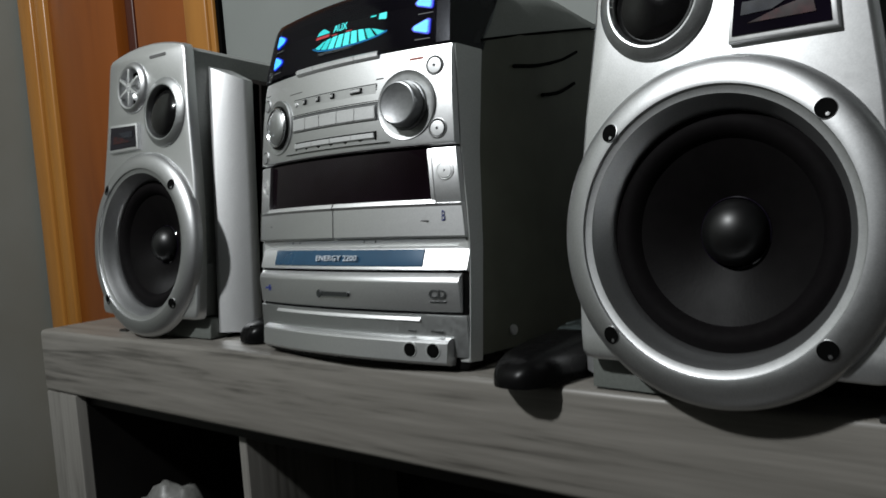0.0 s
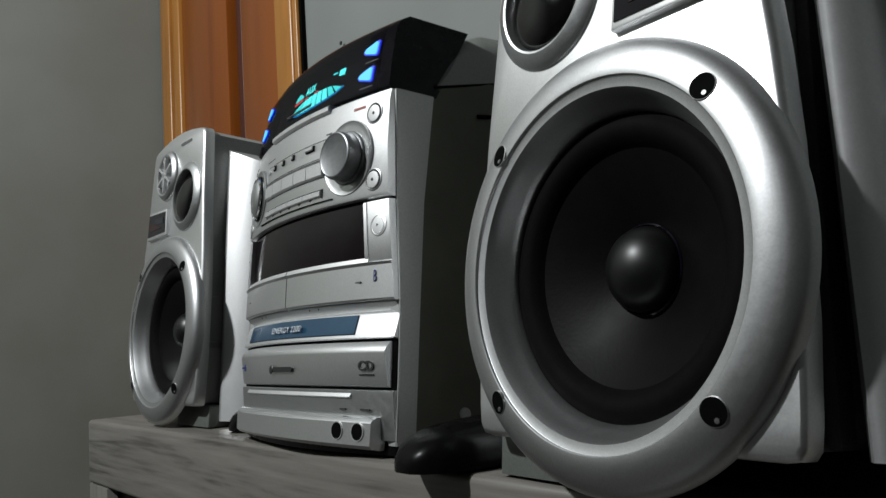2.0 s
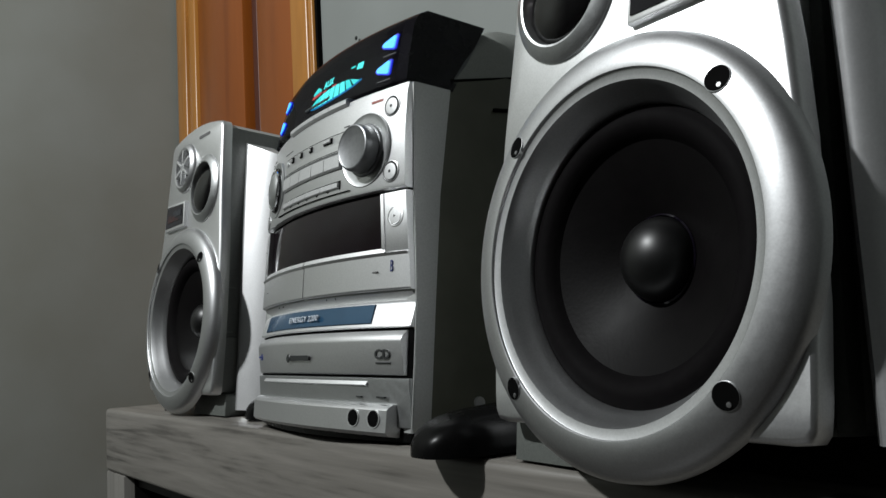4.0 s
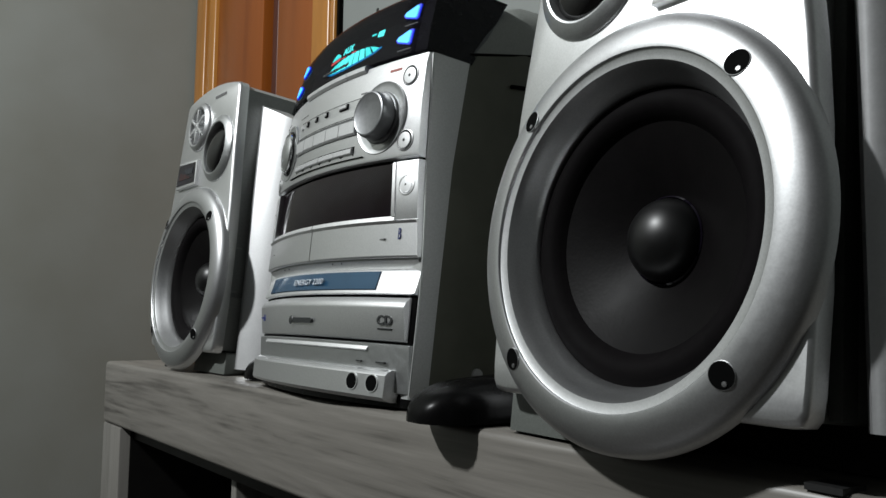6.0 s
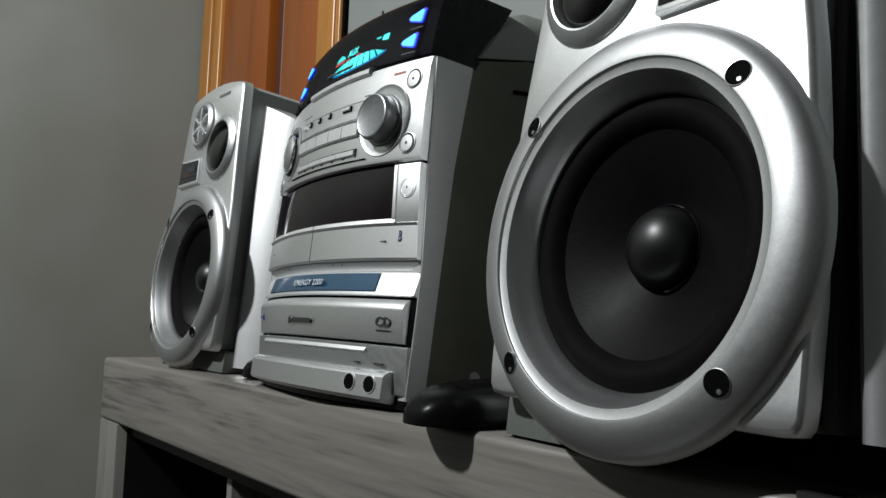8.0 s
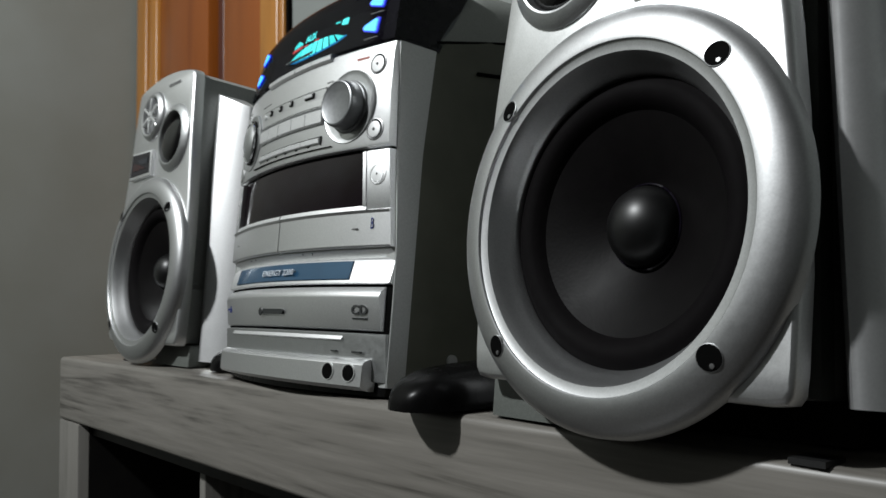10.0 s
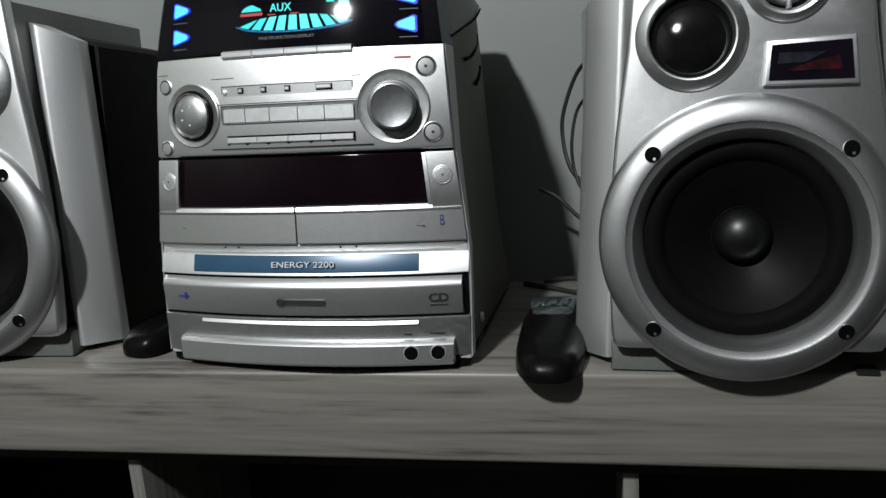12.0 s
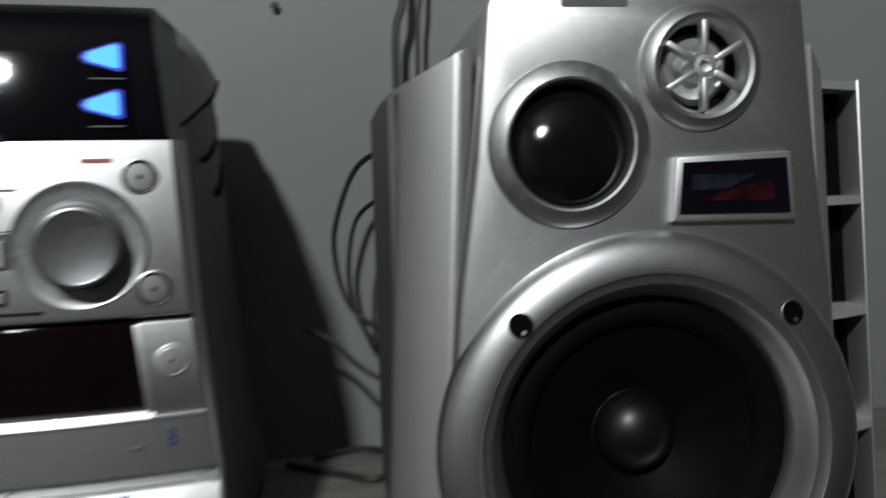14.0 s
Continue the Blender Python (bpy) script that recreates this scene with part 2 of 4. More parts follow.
def prism(outline, y0, y1, bevel=0.0, segments=2):
    """A flat outline of (x, z) drawn out from y0 (front) to y1 (back)."""
    bm = bmesh.new()
    front = [bm.verts.new((x, y0, z)) for x, z in outline]
    back = [bm.verts.new((x, y1, z)) for x, z in outline]
    face = bm.faces.new(front)
    bm.faces.new(back[::-1])
    n = len(outline)
    for k in range(n):
        bm.faces.new((front[k], back[k], back[(k + 1) % n], front[(k + 1) % n]))
    if bevel:
        bmesh.ops.bevel(bm, geom=list(face.edges), offset=bevel, segments=segments, affect="EDGES", profile=0.5)
    return bm


def circle(cx, cz, r, n=64):
    return [(cx + r * math.cos(2 * math.pi * k / n), cz + r * math.sin(2 * math.pi * k / n)) for k in range(n)]


def pierced(outline, holes, y0, y1, chamfer=0.0):
    """A flat outline of (x, z) with round holes right through it, drawn out from y0 to y1, its front edge eased."""
    bm = bmesh.new()
    cx, cz = sum(p[0] for p in outline) / len(outline), sum(p[1] for p in outline) / len(outline)
    rings = []
    if chamfer:
        inset = []
        for x, z in outline:
            d = math.hypot(x - cx, z - cz)
            inset.append((x - (x - cx) / d * chamfer, z - (z - cz) / d * chamfer))
    else:
        inset = outline
    loops = [inset, *holes]
    for y, first in ((y0, inset), (y1, outline)):
        flat = [p for loop in (first, *holes) for p in loop]
        vs = [bm.verts.new((x, y, z)) for x, z in flat]
        for tri in geometry.tessellate_polygon([[Vector((x, z, 0)) for x, z in loop] for loop in (first, *holes)]):
            if len({*tri}) == 3:
                bm.faces.new([vs[k] for k in tri])
        rings.append(vs)
    a, b = rings
    n = len(outline)
    if chamfer:
        mid1 = [bm.verts.new((x * 0.3 + u * 0.7, y0 + chamfer * 0.12, z * 0.3 + w * 0.7)) for (x, z), (u, w) in zip(outline, inset)]
        mid2 = [bm.verts.new((x * 0.75 + u * 0.25, y0 + chamfer * 0.45, z * 0.75 + w * 0.25)) for (x, z), (u, w) in zip(outline, inset)]
        mid3 = [bm.verts.new((x, y0 + chamfer, z)) for x, z in outline]
        stack = [a[:n], mid1, mid2, mid3, b[:n]]
    else:
        stack = [a[:n], b[:n]]
    for p, q in zip(stack, stack[1:]):
        for k in range(n):
            bm.faces.new((p[k], p[(k + 1) % n], q[(k + 1) % n], q[k]))
    at = n
    for hole in holes:
        m = len(hole)
        for k in range(m):
            bm.faces.new((a[at + k], b[at + k], b[at + (k + 1) % m], a[at + (k + 1) % m]))
        at += m
    return bm


def rounded(x0, x1, z0, z1, r, n=5):
    pts = []
    for cx, cz, a0 in ((x1 - r, z1 - r, 0), (x0 + r, z1 - r, 90), (x0 + r, z0 + r, 180), (x1 - r, z0 + r, 270)):
        for k in range(n + 1):
            a = radians(a0 + 90 * k / n)
            pts.append((cx + r * math.cos(a), cz + r * math.sin(a)))
    return pts


def smooth_path(points, n=8):
    pts = [Vector(p) for p in points]
    pts = [2 * pts[0] - pts[1], *pts, 2 * pts[-1] - pts[-2]]
    out = []
    for a, b, c, d in zip(pts, pts[1:], pts[2:], pts[3:]):
        for k in range(n):
            t = k / n
            out.append(0.5 * (2 * b + (c - a) * t + (2 * a - 5 * b + 4 * c - d) * t * t + (3 * b - a - 3 * c + d) * t ** 3))
    return [*out, pts[-2]]


def tube(points, r, seg=8):
    bm = bmesh.new()
    path = smooth_path(points)
    rings = []
    side = Vector((0.31, 0.2, 0.93))
    for k, p in enumerate(path):
        ahead = (path[min(k + 1, len(path) - 1)] - path[max(k - 1, 0)]).normalized()
        u = (side - ahead * side.dot(ahead)).normalized()
        side = u
        v = ahead.cross(u)
        rings.append([bm.verts.new(p + r * (u * math.cos(2 * math.pi * j / seg) + v * math.sin(2 * math.pi * j / seg))) for j in range(seg)])
    for a, b in zip(rings, rings[1:]):
        for j in range(seg):
            bm.faces.new((a[j], a[(j + 1) % seg], b[(j + 1) % seg], b[j]))
    bm.faces.new(rings[0][::-1])
    bm.faces.new(rings[-1])
    return bm


def lettering(name, text, mat, parent, at, size, depth=0.0003, lean=90.0, wide=1.0, bold=0.0, turn=0.0):
    cu = bpy.data.curves.new(name, "FONT")
    cu.body, cu.size, cu.extrude, cu.align_x, cu.align_y = text, size, depth, "CENTER", "CENTER"
    cu.resolution_u, cu.offset = 3, bold
    ob = bpy.data.objects.new(name, cu)
    scene.collection.objects.link(ob)
    bpy.context.view_layer.update()
    me = bpy.data.meshes.new_from_object(ob.evaluated_get(bpy.context.evaluated_depsgraph_get()))
    bpy.data.objects.remove(ob)
    me.materials.clear()
    me.materials.append(mat)
    out = new(name, me)
    out.parent = parent
    me.transform(LEAN @ pose(*at, lean, 0, turn) @ Matrix.Diagonal((wide, 1, 1, 1)))
    return out


# ---- the room ----
WALL_Y, LEFT_X, RIGHT_X, FRONT_Y, CEIL = 0.884, -2.085, 2.4, -4.4, 2.75
DOOR_L, DOOR_R, DOOR_H = -2.075, -1.268, 2.12
solid("floor", box(LEFT_X - 0.1, RIGHT_X + 0.1, FRONT_Y - 0.1, WALL_Y + 0.6, -0.1, 0), FLOOR, "unseen floor, darkened to cut reflected light", "floor", kind="structure")
solid("ceiling", box(LEFT_X - 0.1, RIGHT_X + 0.1, FRONT_Y - 0.1, WALL_Y + 0.6, CEIL, CEIL + 0.1), CEILING, "unseen ceiling, darkened to cut bounce light", "ceiling", kind="structure")
bm = box(DOOR_R, RIGHT_X, WALL_Y, WALL_Y + 0.14, 0, CEIL)
add_box(bm, LEFT_X, DOOR_L, WALL_Y, WALL_Y + 0.14, 0, CEIL)
add_box(bm, DOOR_L, DOOR_R, WALL_Y, WALL_Y + 0.14, DOOR_H, CEIL)
solid("wall_north", bm, WALL, "grey painted wall behind the stereo", "wall", kind="structure")
solid("wall_west", box(LEFT_X - 0.12, LEFT_X, FRONT_Y, WALL_Y + 0.14, 0, CEIL), SIDE_WALL, "grey painted side wall with faint brown stains", "wall", kind="structure")
# unseen walls close the room, dark to keep the ambient light low
solid("wall_east", box(RIGHT_X, RIGHT_X + 0.12, FRONT_Y, WALL_Y + 0.14, 0, CEIL), UNSEEN_WALL, "unseen wall, darkened to cut bounce light", "wall", kind="structure")
solid("wall_south", box(LEFT_X, RIGHT_X, FRONT_Y - 0.12, FRONT_Y, 0, CEIL), UNSEEN_WALL, "unseen wall, darkened to cut bounce light", "wall", kind="structure")


def wooden_door():
    d = thing("door_1", (0, 0, 0), "varnished orange-brown wooden door in a lighter frame, closed", "door", kind="structure")
    y0, y1 = WALL_Y - 0.022, WALL_Y + 0.1
    part("jamb", box(DOOR_L, DOOR_L + 0.070, y0, y1, 0, DOOR_H, 0.006, 3), DOOR_TRIM, d, "light varnished wooden jamb")
    part("jamb", box(DOOR_L + 0.0705, DOOR_L + 0.122, y0 + 0.008, y1, 0, DOOR_H - 0.06, 0.006, 3), DOOR_TRIM, d, "light varnished wooden jamb")
    part("jamb", box(DOOR_R - 0.098, DOOR_R - 0.026, y0 + 0.004, y1, 0, DOOR_H, 0.006, 3), DOOR_TRIM, d, "light varnished wooden jamb")
    part("jamb_bead", box(DOOR_R - 0.0255, DOOR_R - 0.010, y0 + 0.008, y1, 0, DOOR_H, 0.003, 3), DOOR_TRIM, d)
    part("head", box(DOOR_L + 0.1225, DOOR_R - 0.0985, y0 + 0.004, y1, DOOR_H - 0.09, DOOR_H, 0.004), DOOR_TRIM, d)
    part("shadow_gap", box(DOOR_R - 0.010, DOOR_R, WALL_Y - 0.008, y1, 0, DOOR_H), BLACK_MATT, d, "dark gap beside the frame")
    part("stile", box(DOOR_L + 0.1225, -1.648, WALL_Y - 0.004, WALL_Y + 0.045, 0.01, DOOR_H - 0.0905, 0.004), DOOR_WOOD, d)
    part("stile", box(-1.556, DOOR_R - 0.0985, WALL_Y - 0.008, WALL_Y + 0.045, 0.01, DOOR_H - 0.0905, 0.004), DOOR_WOOD, d)
    # groove and bead take a darker door wood that holds the recess's shade
    part("groove", box(-1.648, -1.556, WALL_Y + 0.022, WALL_Y + 0.04, 0.01, DOOR_H - 0.0905), DOOR_SHADED, d, "recessed red-brown groove with shade in its colour")
    part("bead", box(-1.618, -1.589, WALL_Y + 0.006, WALL_Y + 0.0218, 0.01, DOOR_H - 0.0905, 0.004, 3), DOOR_SHADED, d)
    return d


wooden_door()

# ---- the rack ----
TOP, UNDER = 0.750, 0.669


def rack():
    r = thing("tv_rack", (0, 0, 0), "thick-framed rack in grey washed-oak laminate with open compartments", "rack")
    r.matrix_basis = pose(-1.168, 0.489, 0, 0, 0, 3.0)
    long, deep = 1.27, 0.262

    def board(name, x0, x1, y0, y1, z0, z1, mat, bevel=0.002, label="", seg=2):
        return part(name, box(x0, x1, y0, y1, z0, z1, bevel, seg), mat, r, label)

    board("top_board", 0, long, 0, deep, UNDER, TOP, OAK, 0.005, "thick grey oak-grained top with rounded edges", 4)
    board("side_post", 0, 0.078, 0.001, deep, 0.085, UNDER - 0.0005, OAK_POST)
    board("side_post", long - 0.078, long, 0.001, deep, 0.085, UNDER - 0.0005, OAK_POST)
    board("bottom_board", 0, long, 0.001, deep, 0.0, 0.0845, OAK)
    # back, lining, rail and shelf carry the compartments' shade in their colour
    board("back_panel", 0.079, long - 0.079, deep - 0.014, deep - 0.002, 0.085, UNDER - 0.001, SHADED_BOARD, 0)
    board("shade_lining", 0.0785, 0.0805, 0.014, deep - 0.015, 0.086, UNDER - 0.001, SHADED_BOARD, 0)
    for x in (0.388, 0.842):
        board("divider", x - 0.0065, x + 0.0065, 0.026, deep - 0.015, 0.085, 0.653, OAK_POST, 0.001)
    board("front_rail", 0.081, long - 0.079, 0.018, 0.030, 0.6535, UNDER - 0.0005, SHADED_BOARD, 0.001, "recessed rail under the top, shade in its colour")
    board("middle_shelf", 0.081, long - 0.079, 0.045, deep - 0.015, 0.36, 0.376, SHADED_BOARD, 0.001)
    return r


rack()

# ---- loudspeakers ----
SPEAKER_FRONT = 0.520
BAFFLE = ((0.790, 0.0968), (0.83, 0.0982), (0.8966, 0.0962), (0.935, 0.0928), (1.00, 0.0840), (1.072, 0.0768))


def hole_ring(cx, cz, y):
    """The woofer's broad ring, with four real screw holes left in its sloping face."""
    bm = bmesh.new()
    add_lathe(bm, [(0.0728, -0.0090), (0.0730, -0.0070), (0.0755, -0.0026), (0.0785, 0.0034), (0.0806, 0.0080), (0.0811, 0.0087), (0.0817, 0.0088), (0.0857, 0.0094), (0.0859, 0.0095), (0.0861, 0.0106),
                   (0.0865, 0.0110), (0.0880, 0.0111), (0.0915, 0.0107), (0.0950, 0.0099), (0.0985, 0.0087), (0.1014, 0.0071), (0.1035, 0.0050), (0.1050, 0.0022), (0.1057, -0.0020), (0.0728, -0.0090)], cx, cz, y, 112)
    return bm


def splay(bm, side, k):
    """Spreads a side piece outward towards its foot."""
    for v in bm.verts:
        v.co.x += side * k * (0.15 - v.co.z)
    return bm


def speaker(place, flip, label):
    """flip = 1: the horn stands towards +x; -1: mirrored."""
    global LEAN
    LEAN = leaning(place)
    s = thing("loudspeaker", (0, 0, 0), label, "loudspeaker", "pair of loudspeakers")
    s.matrix_basis = place
    Z = -TOP
    # cabinet behind the baffle
    out = [(-0.0785, 0.029), (0.0785, 0.029), (0.0785, 0.13), (0.0745, 0.322), (0.066, 0.3275), (-0.066, 0.3275), (-0.0745, 0.322), (-0.0785, 0.13)]
    holes = [circle(0, 0.1090, 0.0775), circle(flip * -0.039, 0.256, 0.0289, 40), circle(flip * 0.025, 0.291, 0.0207, 40)]
    part("cabinet", pierced(out, holes, 0.012, 0.235), GREY_BOX, s, "grey cabinet")
    # plinth and foot block hold the woofer ring's shadow in their dark colours
    part("plinth", prism(rounded(-0.0925, 0.0925, 0.0, 0.0285, 0.004), 0.060, 0.20, 0.003), VINYL, s, "plinth under the front panel, its shade in the colour")
    x0, x1 = sorted((flip * -0.0975, flip * -0.012))
    part("base_block", box(x0, x1, 0.016, 0.0595, 0.002, 0.0285, 0.002), GREY_SIDE, s, "grey foot block, darkened for the ring's shadow")
    # silver baffle with an arched top
    right = [(hw, z + Z) for z, hw in BAFFLE]
    pts = [(0.0863, 0.0265), (0.0933, 0.0275), (0.0958, 0.0310)] + right
    pts += [(0.0745, 0.3265), (0.071, 0.3290)]
    arch = [(u, 0.3290 + 0.009 * (1 - (u / 0.071) ** 2)) for u in (0.055, 0.035, 0.012)]
    pts += arch
    outline = pts + [(-u, z) for u, z in reversed(pts)]
    part("baffle", pierced(outline, holes, 0.0, 0.0118, 0.0035), SILVER, s, "silver painted front panel")
    # side wings
    for side in (1, -1):
        inner, outer = (0.0970 if side == flip else 0.0860), (0.1160 if side == flip else 0.1215)
        fwd = 0.006 if side == flip else 0.001
        back = 0.070 if side == flip else 0.062
        bm = bmesh.new()
        rows = []
        for z, drop in ((0.028 if side == flip else 0.012, 0.0), (0.05, 0.0), (0.16, 0.0), (0.24, 0.0), (0.290, 0.0)):
            top = z == 0.290
            rows.append([bm.verts.new(p) for p in (
                (side * inner, 0.033 - fwd, z + (0.0165 if top else 0)), (side * (inner + 0.0035), 0.0285 - fwd, z + (0.0155 if top else 0)),
                (side * (inner + (0.0075 if side != flip else 0.0050)), 0.0270 - fwd, z + (0.0140 if top else 0)), (side * (inner + (0.0105 if side != flip else 0.0068)), 0.0280 - fwd, z + (0.012 if top else 0)),
                (side * (outer - 0.002 if side != flip else outer - 0.0075), (0.0510 if side != flip else 0.0298) - fwd, z + (0.001 if top else 0)), (side * outer, (0.0540 if side != flip else 0.0420) - fwd, z), (side * outer, back, z), (side * inner, back, z + (0.0165 if top else 0)))])
        for a, b in zip(rows, rows[1:]):
            for k in range(8):
                bm.faces.new((a[k], a[(k + 1) % 8], b[(k + 1) % 8], b[k]))
        bm.faces.new(rows[0][::-1])
        bm.faces.new(rows[-1])
        rim = 0.1460 if side == flip else outer
        wing = part("side_wing", splay(bm, side, 0.06 if side == flip else 0.05), WING, s, "bright silver side column", 50)
        part("wing_gap", prism([(side * 0.083, 0.004), (side * (rim - 0.006), 0.004), (side * (rim - 0.006), 0.287), (side * 0.083, 0.297)], back + 0.0002, back + 0.008), BLACK_MATT, s, "black joint behind the column")
        bm = bmesh.new()
        rows = []
        for y, hw in ((back + 0.0082, rim - 0.002), (0.12, rim + 0.001), (0.235, rim + 0.002)):
            rows.append([bm.verts.new((side * x, y, z)) for x, z in ((0.0835, 0.002), (hw, 0.002), (hw, 0.286), (hw - 0.004, 0.291), (0.0835, 0.300))])
        for a, b in zip(rows, rows[1:]):
            for k in range(5):
                bm.faces.new((a[k], a[(k + 1) % 5], b[(k + 1) % 5], b[k]))
        bm.faces.new(rows[0][::-1])
        bm.faces.new(rows[-1])
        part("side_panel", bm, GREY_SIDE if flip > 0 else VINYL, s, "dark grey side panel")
        # stepped joints in the channel beside the baffle
        for z in (0.094, 0.142):
            part("rib", box(side * 0.0795 - 0.0012, side * 0.0795 + 0.0012, 0.0125, 0.0262, z - 0.0007, z + 0.0007), SILVER_DULL, s)
        x0, x1 = sorted((side * 0.0788, side * (inner - (0.012 if side == flip else 0.0005))))
        part("channel", splay(box(x0, x1, 0.0380, 0.050, 0.030, 0.290, 0.001), side, 0.02), GREY_SIDE, s, "dark grey side channel")
        if side != flip:
            x0, x1 = sorted((side * 0.0788, side * 0.0856))
            part("channel_block", box(x0, x1, 0.0130, 0.0322, 0.030, 0.088, 0.0015), GREY_BOX, s, "grey stepped block")
        if side == flip:
            part("port_recess", splay(box(*sorted((side * 0.1162, side * 0.1440)), 0.0680, 0.0698, 0.030, 0.288), side, 0.06), BLACK_MATT, wing, "dark back of the ports")
            part("port_rail", splay(box(*sorted((side * 0.1442, side * 0.1462)), 0.0490, 0.0698, 0.026, 0.290, 0.001), side, 0.06), WING, wing)
            for z in (0.028, 0.095, 0.160, 0.222, 0.284):
                bar = bmesh.new()
                low, high = [[bar.verts.new((side * x, y, zz + lift)) for x, y in ((0.1162, 0.0365), (0.1441, 0.0490), (0.1441, 0.0678), (0.1162, 0.0678))] for zz, lift in ((z, 0.0), (z, 0.0042))]
                for k in range(4):
                    bar.faces.new((low[k], low[(k + 1) % 4], high[(k + 1) % 4], high[k]))
                bar.faces.new(low[::-1])
                bar.faces.new(high)
                part("port_bar", splay(bar, side, 0.06), GREY_BOX, wing, "grey bar between two ports")
    # woofer
    wz = 0.8590 + Z
    woofer = part("woofer_ring", hole_ring(0, wz, 0.0), SILVER_RING, s, "broad silver woofer ring", 24)
    roll = [(0.0740, -0.0085), (0.0722, -0.0082), (0.0704, -0.0068), (0.0678, -0.0056), (0.0642, -0.0058), (0.0612, -0.0074), (0.0588, -0.0102), (0.0570, -0.0128)]
    part("surround", lathe(roll, 0, wz, 0.0, 88), SURROUND, woofer, "black foam surround")
    part("cone", lathe([(0.0572, -0.0128), (0.050, -0.0152), (0.041, -0.0186), (0.032, -0.0225), (0.0205, -0.0278)], 0, wz, 0.0, 88), CONE, woofer, "black paper cone")
    cap = [(0.0212 * math.sin(radians(a)), -0.0274 + 0.0172 * math.cos(radians(a))) for a in (90, 80, 70, 60, 50, 40, 30, 20, 10, 0)]
    part("dust_cap", lathe(cap, 0, wz, 0.0, 56), DUSTCAP, woofer, "domed black dust cap")
    part("cap_joint", lathe([(0.0207, -0.0276), (0.0218, -0.0258), (0.0226, -0.0264)], 0, wz, 0.0, 56), GLOSS, woofer, "glossy glue joint round the cap")
    part("basket", lathe([(0.0745, -0.0095), (0.0740, -0.016), (0.055, -0.045), (0.0, -0.046)], 0, wz, 0.0, 48), BLACK_MATT, woofer)
    for sx in (-1, 1):
        for sz in (-1, 1):
            hx, hz = sx * 0.066, wz + sz * 0.0645
            lean = Vector((0, -1, 0)).rotation_difference(Vector((sx * 0.16, -0.974, sz * 0.16))).to_matrix().to_4x4()
            seat = Matrix.Translation((hx, -0.0105, hz)) @ lean

            def sunk(profile, seg, dx=0.0, dz=0.0):
                bm = lathe(profile, dx, dz, 0.0, seg)
                bmesh.ops.transform(bm, matrix=seat, verts=bm.verts)
                return bm
            hole = part("screw_hole", sunk([(0.0061, -0.001), (0.0060, 0.0003), (0.0057, 0.0004)], 24), SILVER_RING, woofer)
            part("recess", sunk([(0.0058, 0.0004), (0.0, 0.0005)], 24), BLACK_MATT, hole, "dark screw recess")
            part("screw", sunk([(0.0013, 0.0004), (0.0011, 0.0009), (0.0, 0.0010)], 10, 0.0012, -0.0034), STEEL, hole)
    # tweeter dome
    tx, tz = flip * -0.039, 1.006 + Z
    tw = part("tweeter_ring", lathe([(0.0285, -0.004), (0.0287, 0.0030), (0.0298, 0.0054), (0.0310, 0.0057), (0.0365, 0.0036), (0.0388, 0.0014), (0.0392, -0.002)], tx, tz, 0.0, 64), SILVER_DULL, s, "dull silver tweeter ring")
    dome = [(0.0287 * math.sin(radians(a)), -0.004 + 0.0125 * math.cos(radians(a))) for a in (90, 78, 66, 54, 42, 30, 20, 10, 0)]
    bm = lathe(dome, 0.0, 0.0, 0.0, 48)
    bmesh.ops.transform(bm, matrix=pose(tx, 0, tz, -9), verts=bm.verts)
    part("dome", bm, DOME, tw, "glossy black dome")
    # horn with six spokes
    hx, hz = flip * 0.025, 1.041 + Z
    horn = part("horn_ring", lathe([(0.0205, -0.010), (0.0208, 0.002), (0.0225, 0.0050), (0.0245, 0.0056), (0.0282, 0.0036), (0.0300, 0.0012), (0.0303, -0.002)], hx, hz, 0.0, 56), SILVER_RING, s, "silver horn ring")
    part("throat", lathe([(0.0208, -0.006), (0.012, -0.016), (0.0, -0.017)], hx, hz, 0.0, 40), BLACK_MATT, horn, "dark horn throat")
    part("diaphragm", lathe([(0.0188, -0.012), (0.0145, -0.0065), (0.009, -0.0110), (0.0, -0.012)], hx, hz, 0.0, 40), SILVER_BRIGHT, horn, "shiny inner diaphragm")
    part("hub", lathe([(0.0068, -0.006), (0.0066, 0.003), (0.0052, 0.0060), (0.0030, 0.0062), (0.0027, 0.0035), (0.0, 0.0030)], hx, hz, 0.0, 28), SILVER_BRIGHT, horn)
    for k in range(6):
        a = radians(90 + 60 * k)
        bm = box(0.0055, 0.0212, -0.0065, -0.0005, -0.0014, 0.0014, 0.0005)
        bmesh.ops.transform(bm, matrix=pose(hx, 0, hz) @ Matrix.Rotation(-a, 4, "Y"), verts=bm.verts)
        part("spoke", bm, SILVER_BRIGHT, horn)
    # badge
    def bx(v):
        return flip * v
    frame_out = [(bx(0.0095), 0.2185), (bx(0.0715), 0.2175), (bx(0.0685), 0.2505), (bx(0.0115), 0.2490)]
    inner = [(bx(0.0125), 0.2220), (bx(0.0680), 0.2212), (bx(0.0657), 0.2475), (bx(0.0143), 0.2462)]
    if flip < 0:
        frame_out, inner = frame_out[::-1], inner[::-1]
    badge = part("badge", prism(frame_out, -0.0045, 0.001, 0.0015), SILVER_BRIGHT, s, "chrome-rimmed badge with a dark red and blue field")
    part("badge_field", prism(inner, -0.0052, -0.003), GLOSS, badge)
